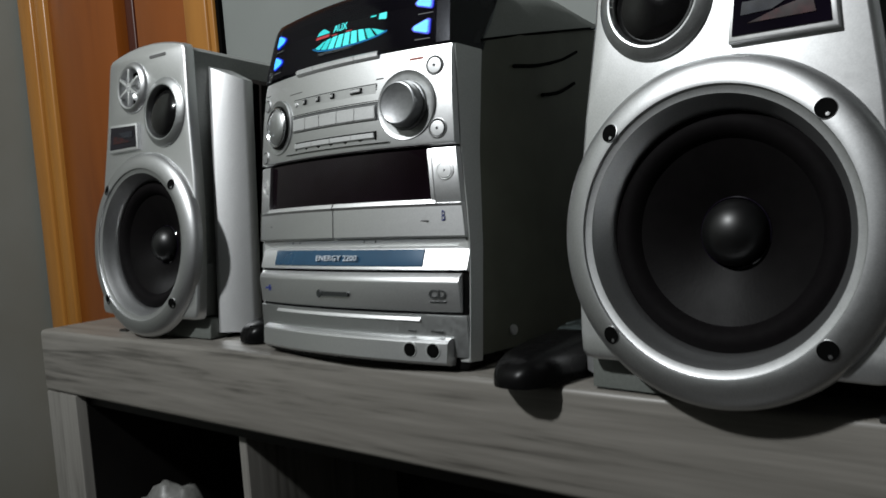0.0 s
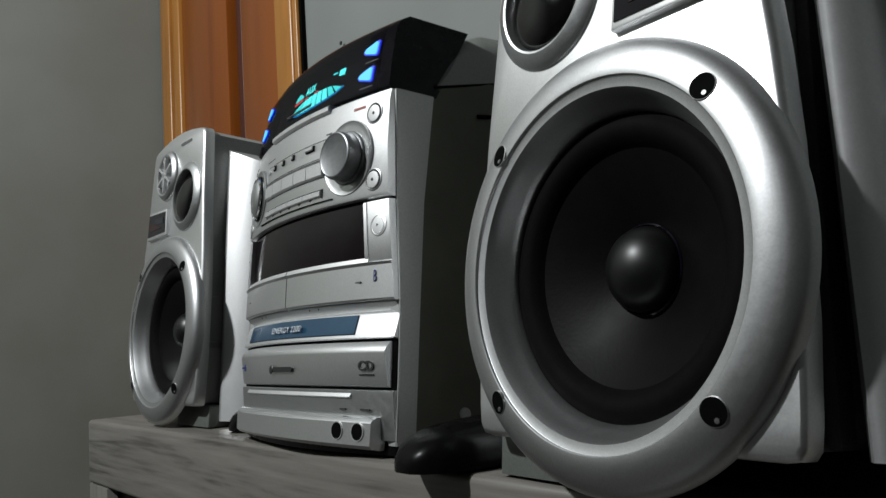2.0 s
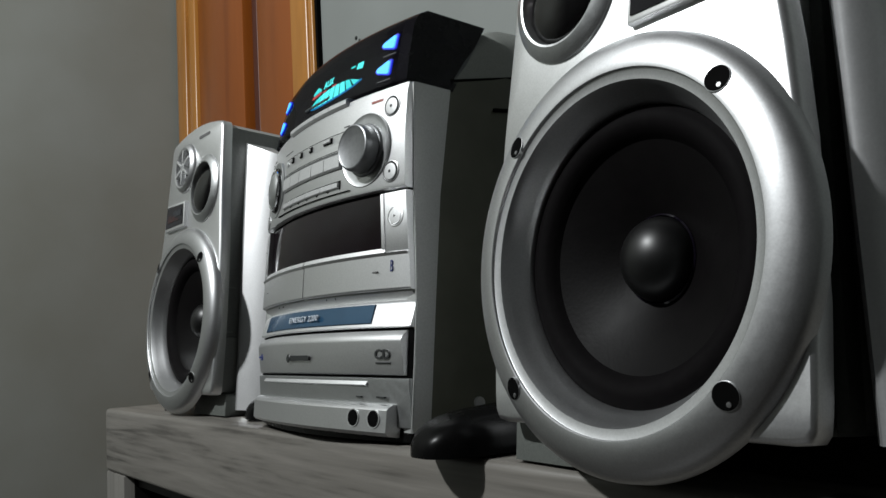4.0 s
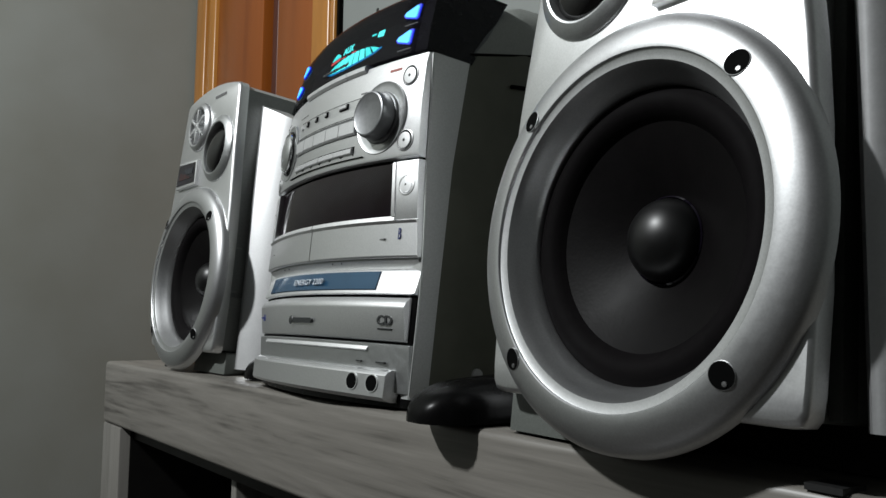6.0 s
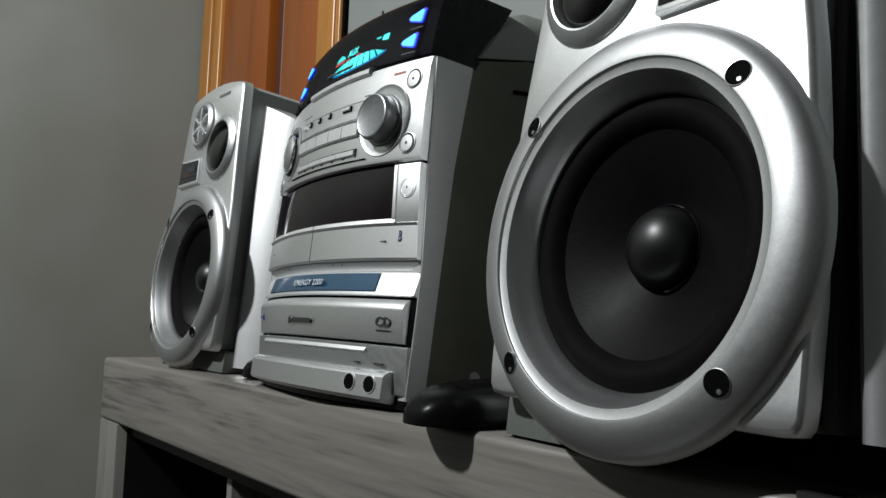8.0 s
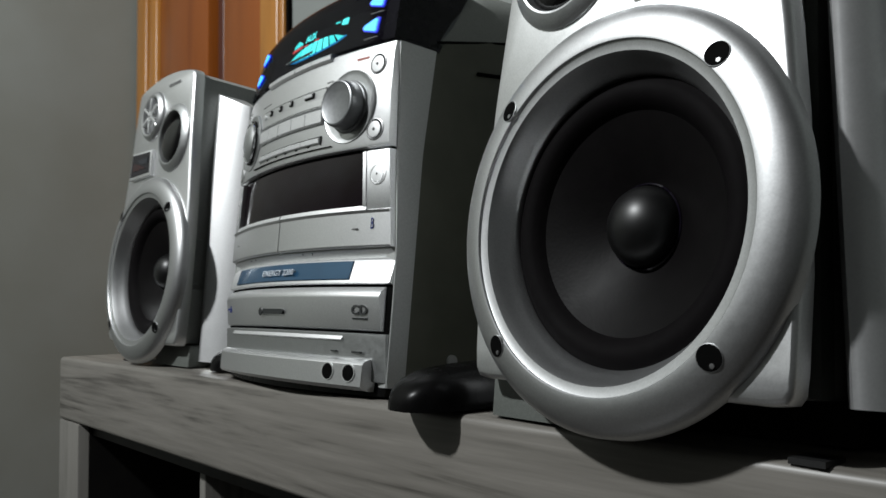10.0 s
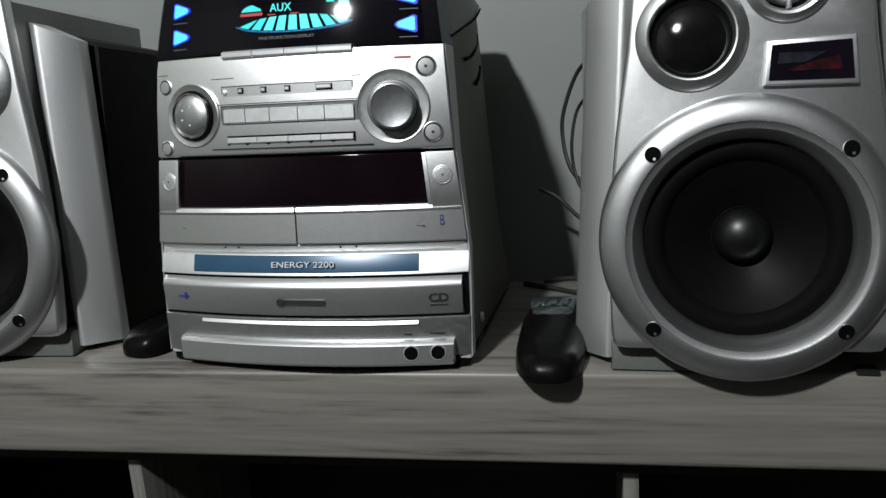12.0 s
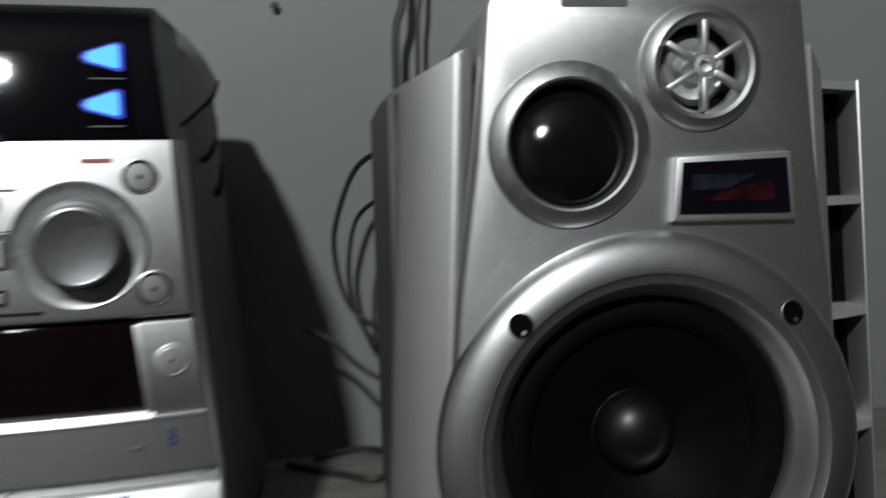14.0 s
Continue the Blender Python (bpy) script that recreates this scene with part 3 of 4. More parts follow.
    part("badge_print", prism([(bx(0.022), 0.228), (bx(0.060), 0.2275), (bx(0.058), 0.237), (bx(0.040), 0.2335)][::flip], -0.0057, -0.005), BADGE_RED, badge)
    part("badge_print", prism([(bx(0.018), 0.233), (bx(0.036), 0.2335), (bx(0.050), 0.2400), (bx(0.019), 0.2405)][::flip], -0.0057, -0.005), BADGE_BLUE, badge)
    part("logo_bar", prism(rounded(bx(-0.026) - 0.016, bx(-0.026) + 0.016, 0.3195, 0.3228, 0.0014), -0.0005, 0.001), GREY_INK, s)
    # feet
    for fx in (-0.09, 0.09):
        for fy in (0.03, 0.18):
            part("foot", box(fx - 0.008, fx + 0.008, fy - 0.008, fy + 0.008, -0.0005, 0.0022), RUBBER, s, level=True)
    return s


speaker(pose(-0.2450, SPEAKER_FRONT, TOP), 1, "silver-fronted loudspeaker with black woofer, silver columns, standing on the rack")
speaker(pose(-0.9233, 0.5135, TOP, 0, 0, 4), -1, "silver-fronted loudspeaker beside the door end of the rack")

# ---- the stereo ----
UX, UY = -0.590, 0.533
BOW = 0.020


def half(z):
    """Half the width of the stereo's front at height z."""
    z += TOP
    rows = ((0.750, 0.1345), (0.767, 0.1365), (0.852, 0.1365), (0.931, 0.128), (1.014, 0.1225), (1.09, 0.113))
    for (z0, a), (z1, b) in zip(rows, rows[1:]):
        if z <= z1:
            return a + (b - a) * (z - z0) / (z1 - z0)
    return rows[-1][1]


def bow(x):
    return -BOW * (1 - (x / 0.137) ** 2)


def fascia(profile, x0, x1, back, n=28, taper=True, crown=0.0):
    """A strip of the bowed front: profile rows (offset towards the back, z) from below to above; x0, x1 as shares of the half width when taper, else metres."""
    bm = bmesh.new()
    grid = []
    for k in range(n + 1):
        u = x0 + (x1 - x0) * k / n
        col = []
        for off, z in profile:
            x = u * half(z) if taper else u
            col.append(bm.verts.new((x, off + bow(x), z)))
        for z in (profile[-1][1], profile[0][1]):
            x = u * half(z) if taper else u
            col.append(bm.verts.new((x, back + (crown if z == profile[-1][1] else 0.0), z)))
        grid.append(col)
    m = len(grid[0])
    for a, b in zip(grid, grid[1:]):
        for j in range(m):
            bm.faces.new((a[j], b[j], b[(j + 1) % m], a[(j + 1) % m]))
    bm.faces.new(grid[0])
    bm.faces.new(grid[-1][::-1])
    return bm


def seated(profile, x, z, y, seg=48):
    """A turned piece that sits square on the bowed front at (x, z)."""
    bm = lathe(profile, 0, 0, 0, seg)
    bmesh.ops.transform(bm, matrix=pose(x, y, z, 0, 0, math.degrees(math.atan(2 * BOW * x / 0.137 ** 2))), verts=bm.verts)
    return bm


def block(z0, z1, off=0.0, r=0.0015):
    return [(off + r, z0), (off + r * 0.3, z0 + r * 0.3), (off, z0 + r), (off, z1 - r), (off + r * 0.3, z1 - r * 0.3), (off + r, z1)]


def stereo():
    global LEAN
    LEAN = leaning(pose(UX, UY, TOP))
    u = thing("mini_stereo", (UX, UY, TOP), "silver mini stereo with lit blue display, switched on", "stereo system")
    T = TOP

    def Z(z):
        return z - T

    # casing, whose upper edge climbs towards the back
    bm = bmesh.new()
    rows = []
    for y, seam, hw in ((0.020, 1.0155, 0.1205), (0.042, 1.0235, 0.1212), (0.087, 1.0350, 0.1240), (0.14, 1.0480, 0.1250), (0.20, 1.0630, 0.1200), (0.245, 1.0720, 0.112)):
        k = 1.0 if y < 0.1 else 1.0 - 0.6 * (y - 0.1)
        rows.append([bm.verts.new((sx * w * (k if n > 0 else 1), y, Z(z))) for sx in (-1, 1) for n, (w, z) in (enumerate(((0.1330, 0.762), (0.1332, 0.853), (0.1262, 0.931), (hw, seam))) if sx < 0 else reversed(list(enumerate(((0.1330, 0.762), (0.1332, 0.853), (0.1262, 0.931), (hw, seam))))))])
    for a, b in zip(rows, rows[1:]):
        for k in range(8):
            bm.faces.new((a[k], a[(k + 1) % 8], b[(k + 1) % 8], b[k]))
    bm.faces.new(rows[0][::-1])
    bm.faces.new(rows[-1])
    part("case", bm, CASE, u, "dark olive-grey steel case", 40)
    for sx in (-1, 1):
        bm = bmesh.new()
        rows = []
        for z, hw, back in ((0.762, 0.1358, 0.0185), (0.853, 0.1362, 0.0195), (0.931, 0.1282, 0.026), (1.0140, 0.1228, 0.036)):
            rows.append([bm.verts.new((sx * x, y, Z(z))) for x, y in ((hw - 0.012, 0.003), (hw - 0.001, 0.003), (hw, 0.0045), (hw, back), (hw - 0.012, back))])
        for a, b in zip(rows, rows[1:]):
            for k in range(5):
                bm.faces.new((a[k], a[(k + 1) % 5], b[(k + 1) % 5], b[k]))
        bm.faces.new(rows[0][::-1])
        bm.faces.new(rows[-1])
        part("front_frame", bm, FRAME_GREY, u, "grey side of the front frame")
        part("edge_trim", tube([(sx * 0.1362, 0.003, Z(0.764)), (sx * 0.1366, 0.003, Z(0.853)), (sx * 0.1286, 0.003, Z(0.931)), (sx * 0.1231, 0.003, Z(1.013))], 0.0006, 6), FRAME_GREY, u)
        for pts in (((0.1253, 0.075, 1.0060), (0.1243, 0.11, 1.0120), (0.1208, 0.15, 1.0235), (0.1155, 0.185, 1.0380)), ((0.1260, 0.115, 0.9865), (0.1233, 0.145, 0.9930), (0.1195, 0.175, 1.0060))):
            part("side_vent", tube([(sx * x, y, Z(z)) for x, y, z in pts], 0.0016, 6), BLACK_MATT, u)
    part("inner_front", box(-0.120, 0.120, 0.012, 0.030, 0.014, Z(1.0130)), BLACK_MATT, u)
    # black base, bowed
    part("base", fascia(block(0.0, 0.0150, 0.006), -0.985, 0.985, 0.22), BLACK, u, "black bowed base")
    # lower fascia
    part("lower_fascia", fascia([(0.0040, 0.0150), (0.0030, 0.0155), (0.0, Z(0.796)), (0.0, Z(0.7978)), (0.0010, Z(0.7985))], -0.995, 0.995, 0.0042), SILVER_DULL, u, "grey lower fascia")
    ledge = part("ledge_bar", fascia([(0.001, 0.0085), (-0.004, 0.0095), (-0.006, 0.0115), (-0.006, 0.0265), (-0.0045, 0.0285), (-0.001, 0.0305)], -0.86, 0.905, 0.004), SILVER, u, "raised silver bar")
    part("accent_strip", fascia([(0.0005, Z(0.7925)), (-0.0016, Z(0.7935)), (0.0003, Z(0.7965))], -0.70, 0.70, 0.004), SILVER_BRIGHT, u)
    for dx in (0.089, 0.110):
        jack = part("jack", seated([(0.0064, 0.0055), (0.0062, 0.0066), (0.0056, 0.0066)], dx, Z(0.7705), bow(dx), 24), FRAME_GREY, u, "round audio socket")
        part("socket_hole", seated([(0.0057, 0.0066), (0.0, 0.0067)], dx, Z(0.7705), bow(dx), 24), BLACK_MATT, jack)
    part("tiny_print", box(0.083, 0.090, bow(0.087) - 0.0004, bow(0.087) + 0.0012, Z(0.7845), Z(0.7855)), INK, u)
    part("tiny_print", box(0.104, 0.116, bow(0.11) - 0.0004, bow(0.11) + 0.0012, Z(0.7845), Z(0.7857)), INK, u)
    # disc drawer
    part("seam", fascia(block(Z(0.7985), Z(0.8005), 0.003, 0.0003), -0.99, 0.99, 0.0044), BLACK_MATT, u)
    drawer = part("disc_drawer", fascia([(0.002, Z(0.8005)), (0.0004, Z(0.8015)), (0.0, Z(0.803)), (-0.0030, Z(0.8235)), (-0.0030, Z(0.8252)), (-0.0012, Z(0.8285)), (0.0025, Z(0.8315))], -0.985, 0.958, 0.0042), SILVER, u, "silver disc drawer front")
    part("drawer_gap", fascia(block(Z(0.800), Z(0.8325), 0.003, 0.0003), 0.958, 0.992, 0.0044, 4), BLACK_MATT, u)
    lettering("cd_mark", "CD", INK, drawer, (0.1125, bow(0.1125) - 0.0022, Z(0.8145)), 0.0092, wide=1.2, bold=0.00030, turn=13.5)
    part("tiny_print", fascia([(-0.0012, Z(0.8080)), (-0.0016, Z(0.8082)), (-0.0018, Z(0.8092)), (-0.0012, Z(0.8094))], 0.1055, 0.1195, 0.003, 4, False), INK, drawer)
    logo = part("logo_bar", prism(rounded(-0.019, 0.021, Z(0.8105), Z(0.8145), 0.0018), bow(0) - 0.0030, bow(0)), INK, drawer)
    part("logo_bar", lathe([(0.0036, 0.0031), (0.0030, 0.0036), (0.0, 0.0036)], -0.0175, Z(0.8125), bow(0.0), 20), INK, drawer)
    part("logo_bar", box(-0.117, -0.103, bow(0.11) - 0.0024, bow(0.11), Z(0.8140), Z(0.8156)), NAVY, drawer)
    part("logo_bar", box(-0.1115, -0.1085, bow(0.11) - 0.0024, bow(0.11), Z(0.8120), Z(0.8178)), NAVY, drawer)
    # sloped label fascia
    part("seam", fascia(block(Z(0.8315), Z(0.8335), 0.003, 0.0003), -0.99, 0.99, 0.0044), BLACK_MATT, u)
    slope = part("label_fascia", fascia([(0.002, Z(0.8335)), (-0.0005, Z(0.8345)), (0.0035, Z(0.8505)), (0.0055, Z(0.8525)), (0.009, Z(0.8535))], -0.998, 0.998, 0.0042), SILVER_BRIGHT, u, "bright silver sloping fascia")
    lab = part("label_strip", fascia([(-0.0003, Z(0.8365)), (-0.0009, Z(0.8372)), (0.0021, Z(0.8495)), (0.0027, Z(0.8505))], -0.735, 0.715, 0.006), BLUE, slope, "blue name strip")
    lettering("model_print", "ENERGY 2200", PALE_INK, slope, (0.003, bow(0.02) - 0.0011, Z(0.8432)), 0.0068, 0.0006, 81, 1.35)
    # recess and bevel under the tape doors
    part("recess", fascia([(0.0075, Z(0.8530)), (0.0068, Z(0.8540)), (0.0018, Z(0.8585)), (0.0022, Z(0.8598))], -0.985, 0.985, 0.016), FRAME_GREY, u, "grey underside bevel")
    for x0, x1, win0, win1, eject in ((-1.0, -0.0055, -0.855, -0.0055, -0.118), (0.0055, 1.0, 0.0055, 0.835, 0.119)):
        deck = part("tape_door", fascia([(0.0030, Z(0.8596)), (-0.0002, Z(0.8600)), (-0.0010, Z(0.8612)), (-0.001, Z(0.8845)), (-0.0025, Z(0.8865))], x0, x1, 0.0042), SILVER, u, "silver tape deck door")
        inner, outer = (win0, x0) if x0 < -0.5 else (win1, x1)
        part("door_side", fascia(block(Z(0.8865), Z(0.9310), -0.001, 0.0012), min(inner, outer), max(inner, outer), 0.0042, 6), SILVER, deck)
        part("window_lip", fascia([(0.0005, Z(0.8860)), (-0.0022, Z(0.8868)), (-0.0009, Z(0.8900)), (0.0022, Z(0.8906))], win0, win1, 0.006), SILVER_BRIGHT, deck)
        lip = sorted((inner, inner + (0.022 if inner < 0 else -0.022)))
        part("window_lip", fascia(block(Z(0.8890), Z(0.9306), -0.0020, 0.0014), *lip, 0.006, 4), SILVER_BRIGHT, deck)
        b = part("eject_button", seated([(0.0078, -0.001), (0.0078, 0.0014), (0.0070, 0.0016), (0.0066, 0.0011), (0.0058, 0.0012), (0.0056, 0.0019), (0.0, 0.0023)], eject, Z(0.9125), bow(eject), 28), SILVER_BRIGHT, deck, "round silver button")
        part("mark", seated([(0.0013, 0.0024), (0.0, 0.0026)], eject, Z(0.9125), bow(eject), 3), INK, b)
        letter = "A" if eject < 0 else "B"
        lettering("deck_letter", letter, NAVY, deck, (-0.1135 if eject < 0 else 0.1175, bow(0.1175) - 0.0012, Z(0.8765)), 0.0120, wide=0.6)
        px = -0.1075 if eject < 0 else 0.100
        part("tiny_print", box(px - 0.009 * (eject > 0), px + 0.009 * (eject < 0) + 0.004, bow(px) - 0.0016, bow(px), Z(0.8728), Z(0.8737)), GREY_INK, deck)
        for k in (0.035, 0.048):
            kx = k if eject > 0 else -0.068 + k - 0.035
            part("dot", lathe([(0.0009, 0.001), (0.0, 0.0012)], kx, Z(0.8572), bow(kx) + 0.0035, 8), BLACK_MATT, deck)
    part("tape_window", fascia(block(Z(0.8868), Z(0.9308), 0.002, 0.0006), -0.855, 0.835, 0.0042), WINDOW, u, "dark smoked window over both tape decks")
    # control panel
    part("seam", fascia(block(Z(0.9310), Z(0.9330), 0.003, 0.0003), -0.995, 0.995, 0.0044), BLACK_MATT, u)
    panel = part("control_panel", fascia([(0.001, Z(0.9330)), (-0.001, Z(0.9340)), (-0.0015, Z(0.936)), (-0.0005, Z(0.975)), (0.002, Z(1.005)), (0.004, Z(1.0130))], -1.0, 1.0, 0.0042, 36), SILVER, u, "silver control panel")

    def on(x, z):
        rows = ((0.936, -0.0015), (0.975, -0.0005), (1.005, 0.002), (1.013, 0.004))
        for (z0, a), (z1, b) in zip(rows, rows[1:]):
            if z <= z1:
                return bow(x) + a + (b - a) * (z - z0) / (z1 - z0)
        return bow(x) + 0.004

    # volume knob in its dish
    kx, kz = 0.0840, 0.9670
    dish = part("knob_dish", seated([(0.0285, -0.003), (0.0284, 0.0009), (0.0279, 0.0013), (0.0268, 0.0009), (0.0240, 0.0005), (0.0, 0.0005)], kx, Z(kz), on(kx, kz), 64), SILVER_DULL, panel, "grey concave knob surround")
    part("volume_knob", seated([(0.0184, 0.0), (0.0182, 0.0085), (0.0177, 0.0120), (0.0170, 0.0134), (0.0160, 0.0137), (0.0150, 0.0132), (0.0, 0.0134)], kx, Z(kz), on(kx, kz), 64), KNOB, dish, "large satin grey volume knob")
    part("knob_flange", seated([(0.0205, 0.0003), (0.0203, 0.0016), (0.0196, 0.0024), (0.0183, 0.0026)], kx, Z(kz), on(kx, kz), 64), KNOB, dish)
    # jog dial
    jx, jz = -0.0870, 0.9665
    jog = part("jog_dish", seated([(0.0262, -0.003), (0.0260, 0.0010), (0.0252, 0.0014), (0.0236, 0.0010), (0.0205, 0.0005), (0.0, 0.0004)], jx, Z(jz), on(jx, jz), 56), SILVER_DULL, panel, "grey dished surround")
    part("jog_groove", seated([(0.0206, 0.0016), (0.0203, 0.0026), (0.0188, 0.0026), (0.0182, 0.0014)], jx, Z(jz), on(jx, jz), 56), BLACK, jog, "black ring")
    part("jog_rim", seated([(0.0188, 0.0005), (0.0186, 0.0042), (0.0176, 0.0050), (0.0164, 0.0040)], jx, Z(jz), on(jx, jz), 56), CHROME, jog, "chrome rim")
    part("jog_dial", seated([(0.0165, 0.0), (0.0163, 0.0040), (0.0140, 0.0056), (0.0085, 0.0070), (0.0, 0.0075)], jx, Z(jz), on(jx, jz), 56), SILVER_DULL, jog, "domed satin jog dial")
    for k in range(5):
        a = radians(20 + 62 * k)
        part("dial_mark", lathe([(0.0009, 0.0072), (0.0, 0.0076)], jx + 0.0075 * math.cos(a), Z(jz) + 0.0075 * math.sin(a), on(jx, jz), 6), PALE_INK, jog)
    # rows of keys
    def key(name, xa, xb, za, zb, mat, d=0.0016, r=0.0008, owner=panel, label=""):
        pr = [(0.001, Z(za)), (-d + r, Z(za)), (-d, Z(za) + r), (-d, Z(zb) - r), (-d + r, Z(zb)), (0.001, Z(zb))]
        mid = 0.5 * (za + zb)
        lift = on(0, mid) - bow(0)
        return part(name, fascia([(o + lift, z) for o, z in pr], xa, xb, 0.012, 6, False), mat, owner, label)

    key("tray_gap", -0.0588, 0.0533, 0.9793, 0.9887, INK, 0.0001, 0.0001)
    key("key_tray", -0.0580, 0.0525, 0.9800, 0.9880, SILVER, 0.0004, 0.0003)
    part("status_lamp", lathe([(0.0022, 0.001), (0.0018, 0.0022), (0.0, 0.0026)], -0.0555, Z(0.9838), on(0.06, 0.984), 14), SILVER_BRIGHT, panel)
    for x0 in (-0.0430, -0.0225, -0.0020):
        key("small_key", x0, x0 + 0.0046, 0.9822, 0.9868, BLACK, 0.0016, 0.0004)
        key("small_key", x0 + 0.0008, x0 + 0.0038, 0.9831, 0.9859, KEY_PALE, 0.0024, 0.0006)
    key("small_key", 0.0240, 0.0370, 0.9822, 0.9868, BLACK, 0.0016, 0.0004)
    key("small_key", 0.0248, 0.0362, 0.9832, 0.9862, KEY_PALE, 0.0026, 0.0006)
    key("tray_gap", -0.0602, 0.0582, 0.9568, 0.9732, INK, 0.0001, 0.0001)
    key("key_tray", -0.0595, 0.0575, 0.9575, 0.9725, KNOB, 0.0003, 0.0003)
    edges = (-0.0565, -0.0365, -0.0150, 0.0090, 0.0310, 0.0545)
    for a, b in zip(edges, edges[1:]):
        k = key("play_key", a, b - 0.0008, 0.9585, 0.9702, KEY_PALE, 0.0028, 0.0012)
        if a < 0:
            part("mark", box(a + 0.0085, a + 0.0110, bow(a) - 0.0036, bow(a), Z(0.9640), Z(0.9650)), INK, k)
    key("seam_line", -0.064, 0.060, 0.9738, 0.9744, BLACK_MATT, 0.0002, 0.0001)
    key("key_slot", -0.0555, 0.0540, 0.9410, 0.9490, BLACK, 0.0001, 0.0002)
    edges = (-0.0545, -0.0275, -0.0005, 0.0265, 0.0530)
    for a, b in zip(edges, edges[1:]):
        key("function_key", a, b - 0.0006, 0.9427, 0.9475, KEY_PALE, 0.0022, 0.0008)
    key("seam_line", -0.070, 0.068, 0.9382, 0.9388, BLACK_MATT, 0.0016, 0.0001)
    for bx, bz, r in ((0.1095, 0.9965, 1.0), (0.1135, 0.9460, 1.0), (-0.1145, 0.9910, 0.8), (-0.1165, 0.9405, 0.8)):
        b = part("round_button", seated([(0.0082 * r, -0.002), (0.0082 * r, 0.0006), (0.0076 * r, 0.0009), (0.0070 * r, 0.0004), (0.0062 * r, 0.0004), (0.0060 * r, 0.0013), (0.0, 0.0017)], bx, Z(bz), on(bx, bz), 30), SILVER, panel, "round silver button")
        part("button_ring", seated([(0.0077 * r, 0.0006), (0.0072 * r, 0.0011), (0.0061 * r, 0.0008)], bx, Z(bz), on(bx, bz), 30), INK, b)
        if r == 1.0:
            part("mark", seated([(0.0012, 0.0018), (0.0, 0.0021)], bx, Z(bz), on(bx, bz), 10), INK, b)
    key("red_print", 0.0855, 0.0985, 1.0030, 1.0050, RED_INK, 0.0003, 0.0001)
    key("grey_print", 0.052, 0.060, 0.9915, 0.9925, GREY_INK, 0.0003, 0.0001)
    key("grey_print", 0.100, 0.108, 0.9565, 0.9575, GREY_INK, 0.0003, 0.0001)
    key("grey_print", -0.068, -0.047, 0.9945, 0.9952, GREY_INK, 0.0003, 0.0001)
    key("grey_print", -0.122, -0.112, 1.0005, 1.0012, GREY_INK, 0.0003, 0.0001)
    edges = (-0.0565, -0.0290, -0.0010, 0.0265, 0.0540)
    for a, b in zip(edges, edges[1:]):
        key("preset_key", a, b - 0.0006, 1.0100, 1.0162, KEY_PALE, 0.0036, 0.0016, panel, "silver preset key")

    # black display hood
    prof = [(0.0035, Z(1.0135)), (0.0015, Z(1.0150)), (0.0042, Z(1.0300)), (0.0089, Z(1.0520)), (0.0122, Z(1.0640)), (0.0168, Z(1.0715)), (0.0245, Z(1.0760))]
    hood = part("display_hood", fascia(prof, -1.0, 1.0, 0.0385, 36, crown=0.034), LENS, u, "glossy black display panel")
    board = [(o + 0.0095, z) for o, z in prof[:4]] + [(0.0116, Z(1.0595)), (0.0129, Z(1.0640)), (0.0174, Z(1.0713)), (0.0250, Z(1.0757))]
    part("display_board", fascia(board, -0.90, 0.90, 0.0382, 36, crown=0.034), BLACK_MATT, hood, "black board behind the lens")
    for x0, x1 in ((-0.9975, -0.9), (0.9, 0.9975)):
        part("display_cheek", fascia([(o + 0.0006, z) for o, z in prof], x0, x1, 0.0382, 8, crown=0.034), BLACK, hood, "black end of the display panel")
    bm = bmesh.new()
    rows = []
    for y, seam, top, hw in ((0.0390, 1.0228, 1.0765, 0.1213), (0.09, 1.0358, 1.0850, 0.1228), (0.13, 1.0455, 1.0880, 0.1224), (0.17, 1.0555, 1.0870, 0.1190), (0.21, 1.0655, 1.0830, 0.114), (0.24, 1.072, 1.0770, 0.110)):
        h = top - seam
        slant = 0.034 / h if y < 0.05 else 0.0
        rows.append([bm.verts.new((sx * x, y + slant * (z - seam), Z(z))) for sx, x, z in ((-1, hw, seam), (-1, hw - 0.004, seam + h * 0.55), (-1, hw - 0.014, seam + h * 0.9), (-1, hw - 0.03, top), (1, hw - 0.03, top), (1, hw - 0.014, seam + h * 0.9), (1, hw - 0.004, seam + h * 0.55), (1, hw, seam))])
    for a, b in zip(rows, rows[1:]):
        for k in range(7):
            bm.faces.new((a[k], b[k], b[k + 1], a[k + 1]))
    bm.faces.new(rows[0])
    bm.faces.new(rows[-1][::-1])
    part("top_cover", bm, COVER, u, "grey-green top cover", 50)
    for sx in (-1, 1):
        part("cover_seam", tube([(sx * hw, y, Z(z)) for y, z, hw in ((0.037, 1.0222, 0.1212), (0.09, 1.0356, 0.1230), (0.13, 1.0453, 0.1232), (0.17, 1.0553, 0.1200), (0.21, 1.0653, 0.1155))], 0.0011, 6), BLACK_MATT, u)
    bm = lathe([(0.0045, 0.0), (0.0042, 0.002), (0.0, 0.0022)], 0, 0, 0, 14)
    bmesh.ops.transform(bm, matrix=pose(0.1337, 0.060, Z(0.783), 0, 0, 90), verts=bm.verts)
    part("case_screw", bm, KEY_PALE, u, "pale case screw")

    def at(x, z):
        rows = ((1.015, 0.0015), (1.030, 0.0042), (1.052, 0.0089), (1.064, 0.0122))
        for (z0, a), (z1, b) in zip(rows, rows[1:]):
            if z <= z1:
                return bow(x) + a + (b - a) * (z - z0) / (z1 - z0)
        return bow(x) + 0.0122

    def lit(name, pts, mat, d=0.0006, owner=hood, label=""):
        """A thin lit patch that follows the hood's front: an outline of (x, z)."""
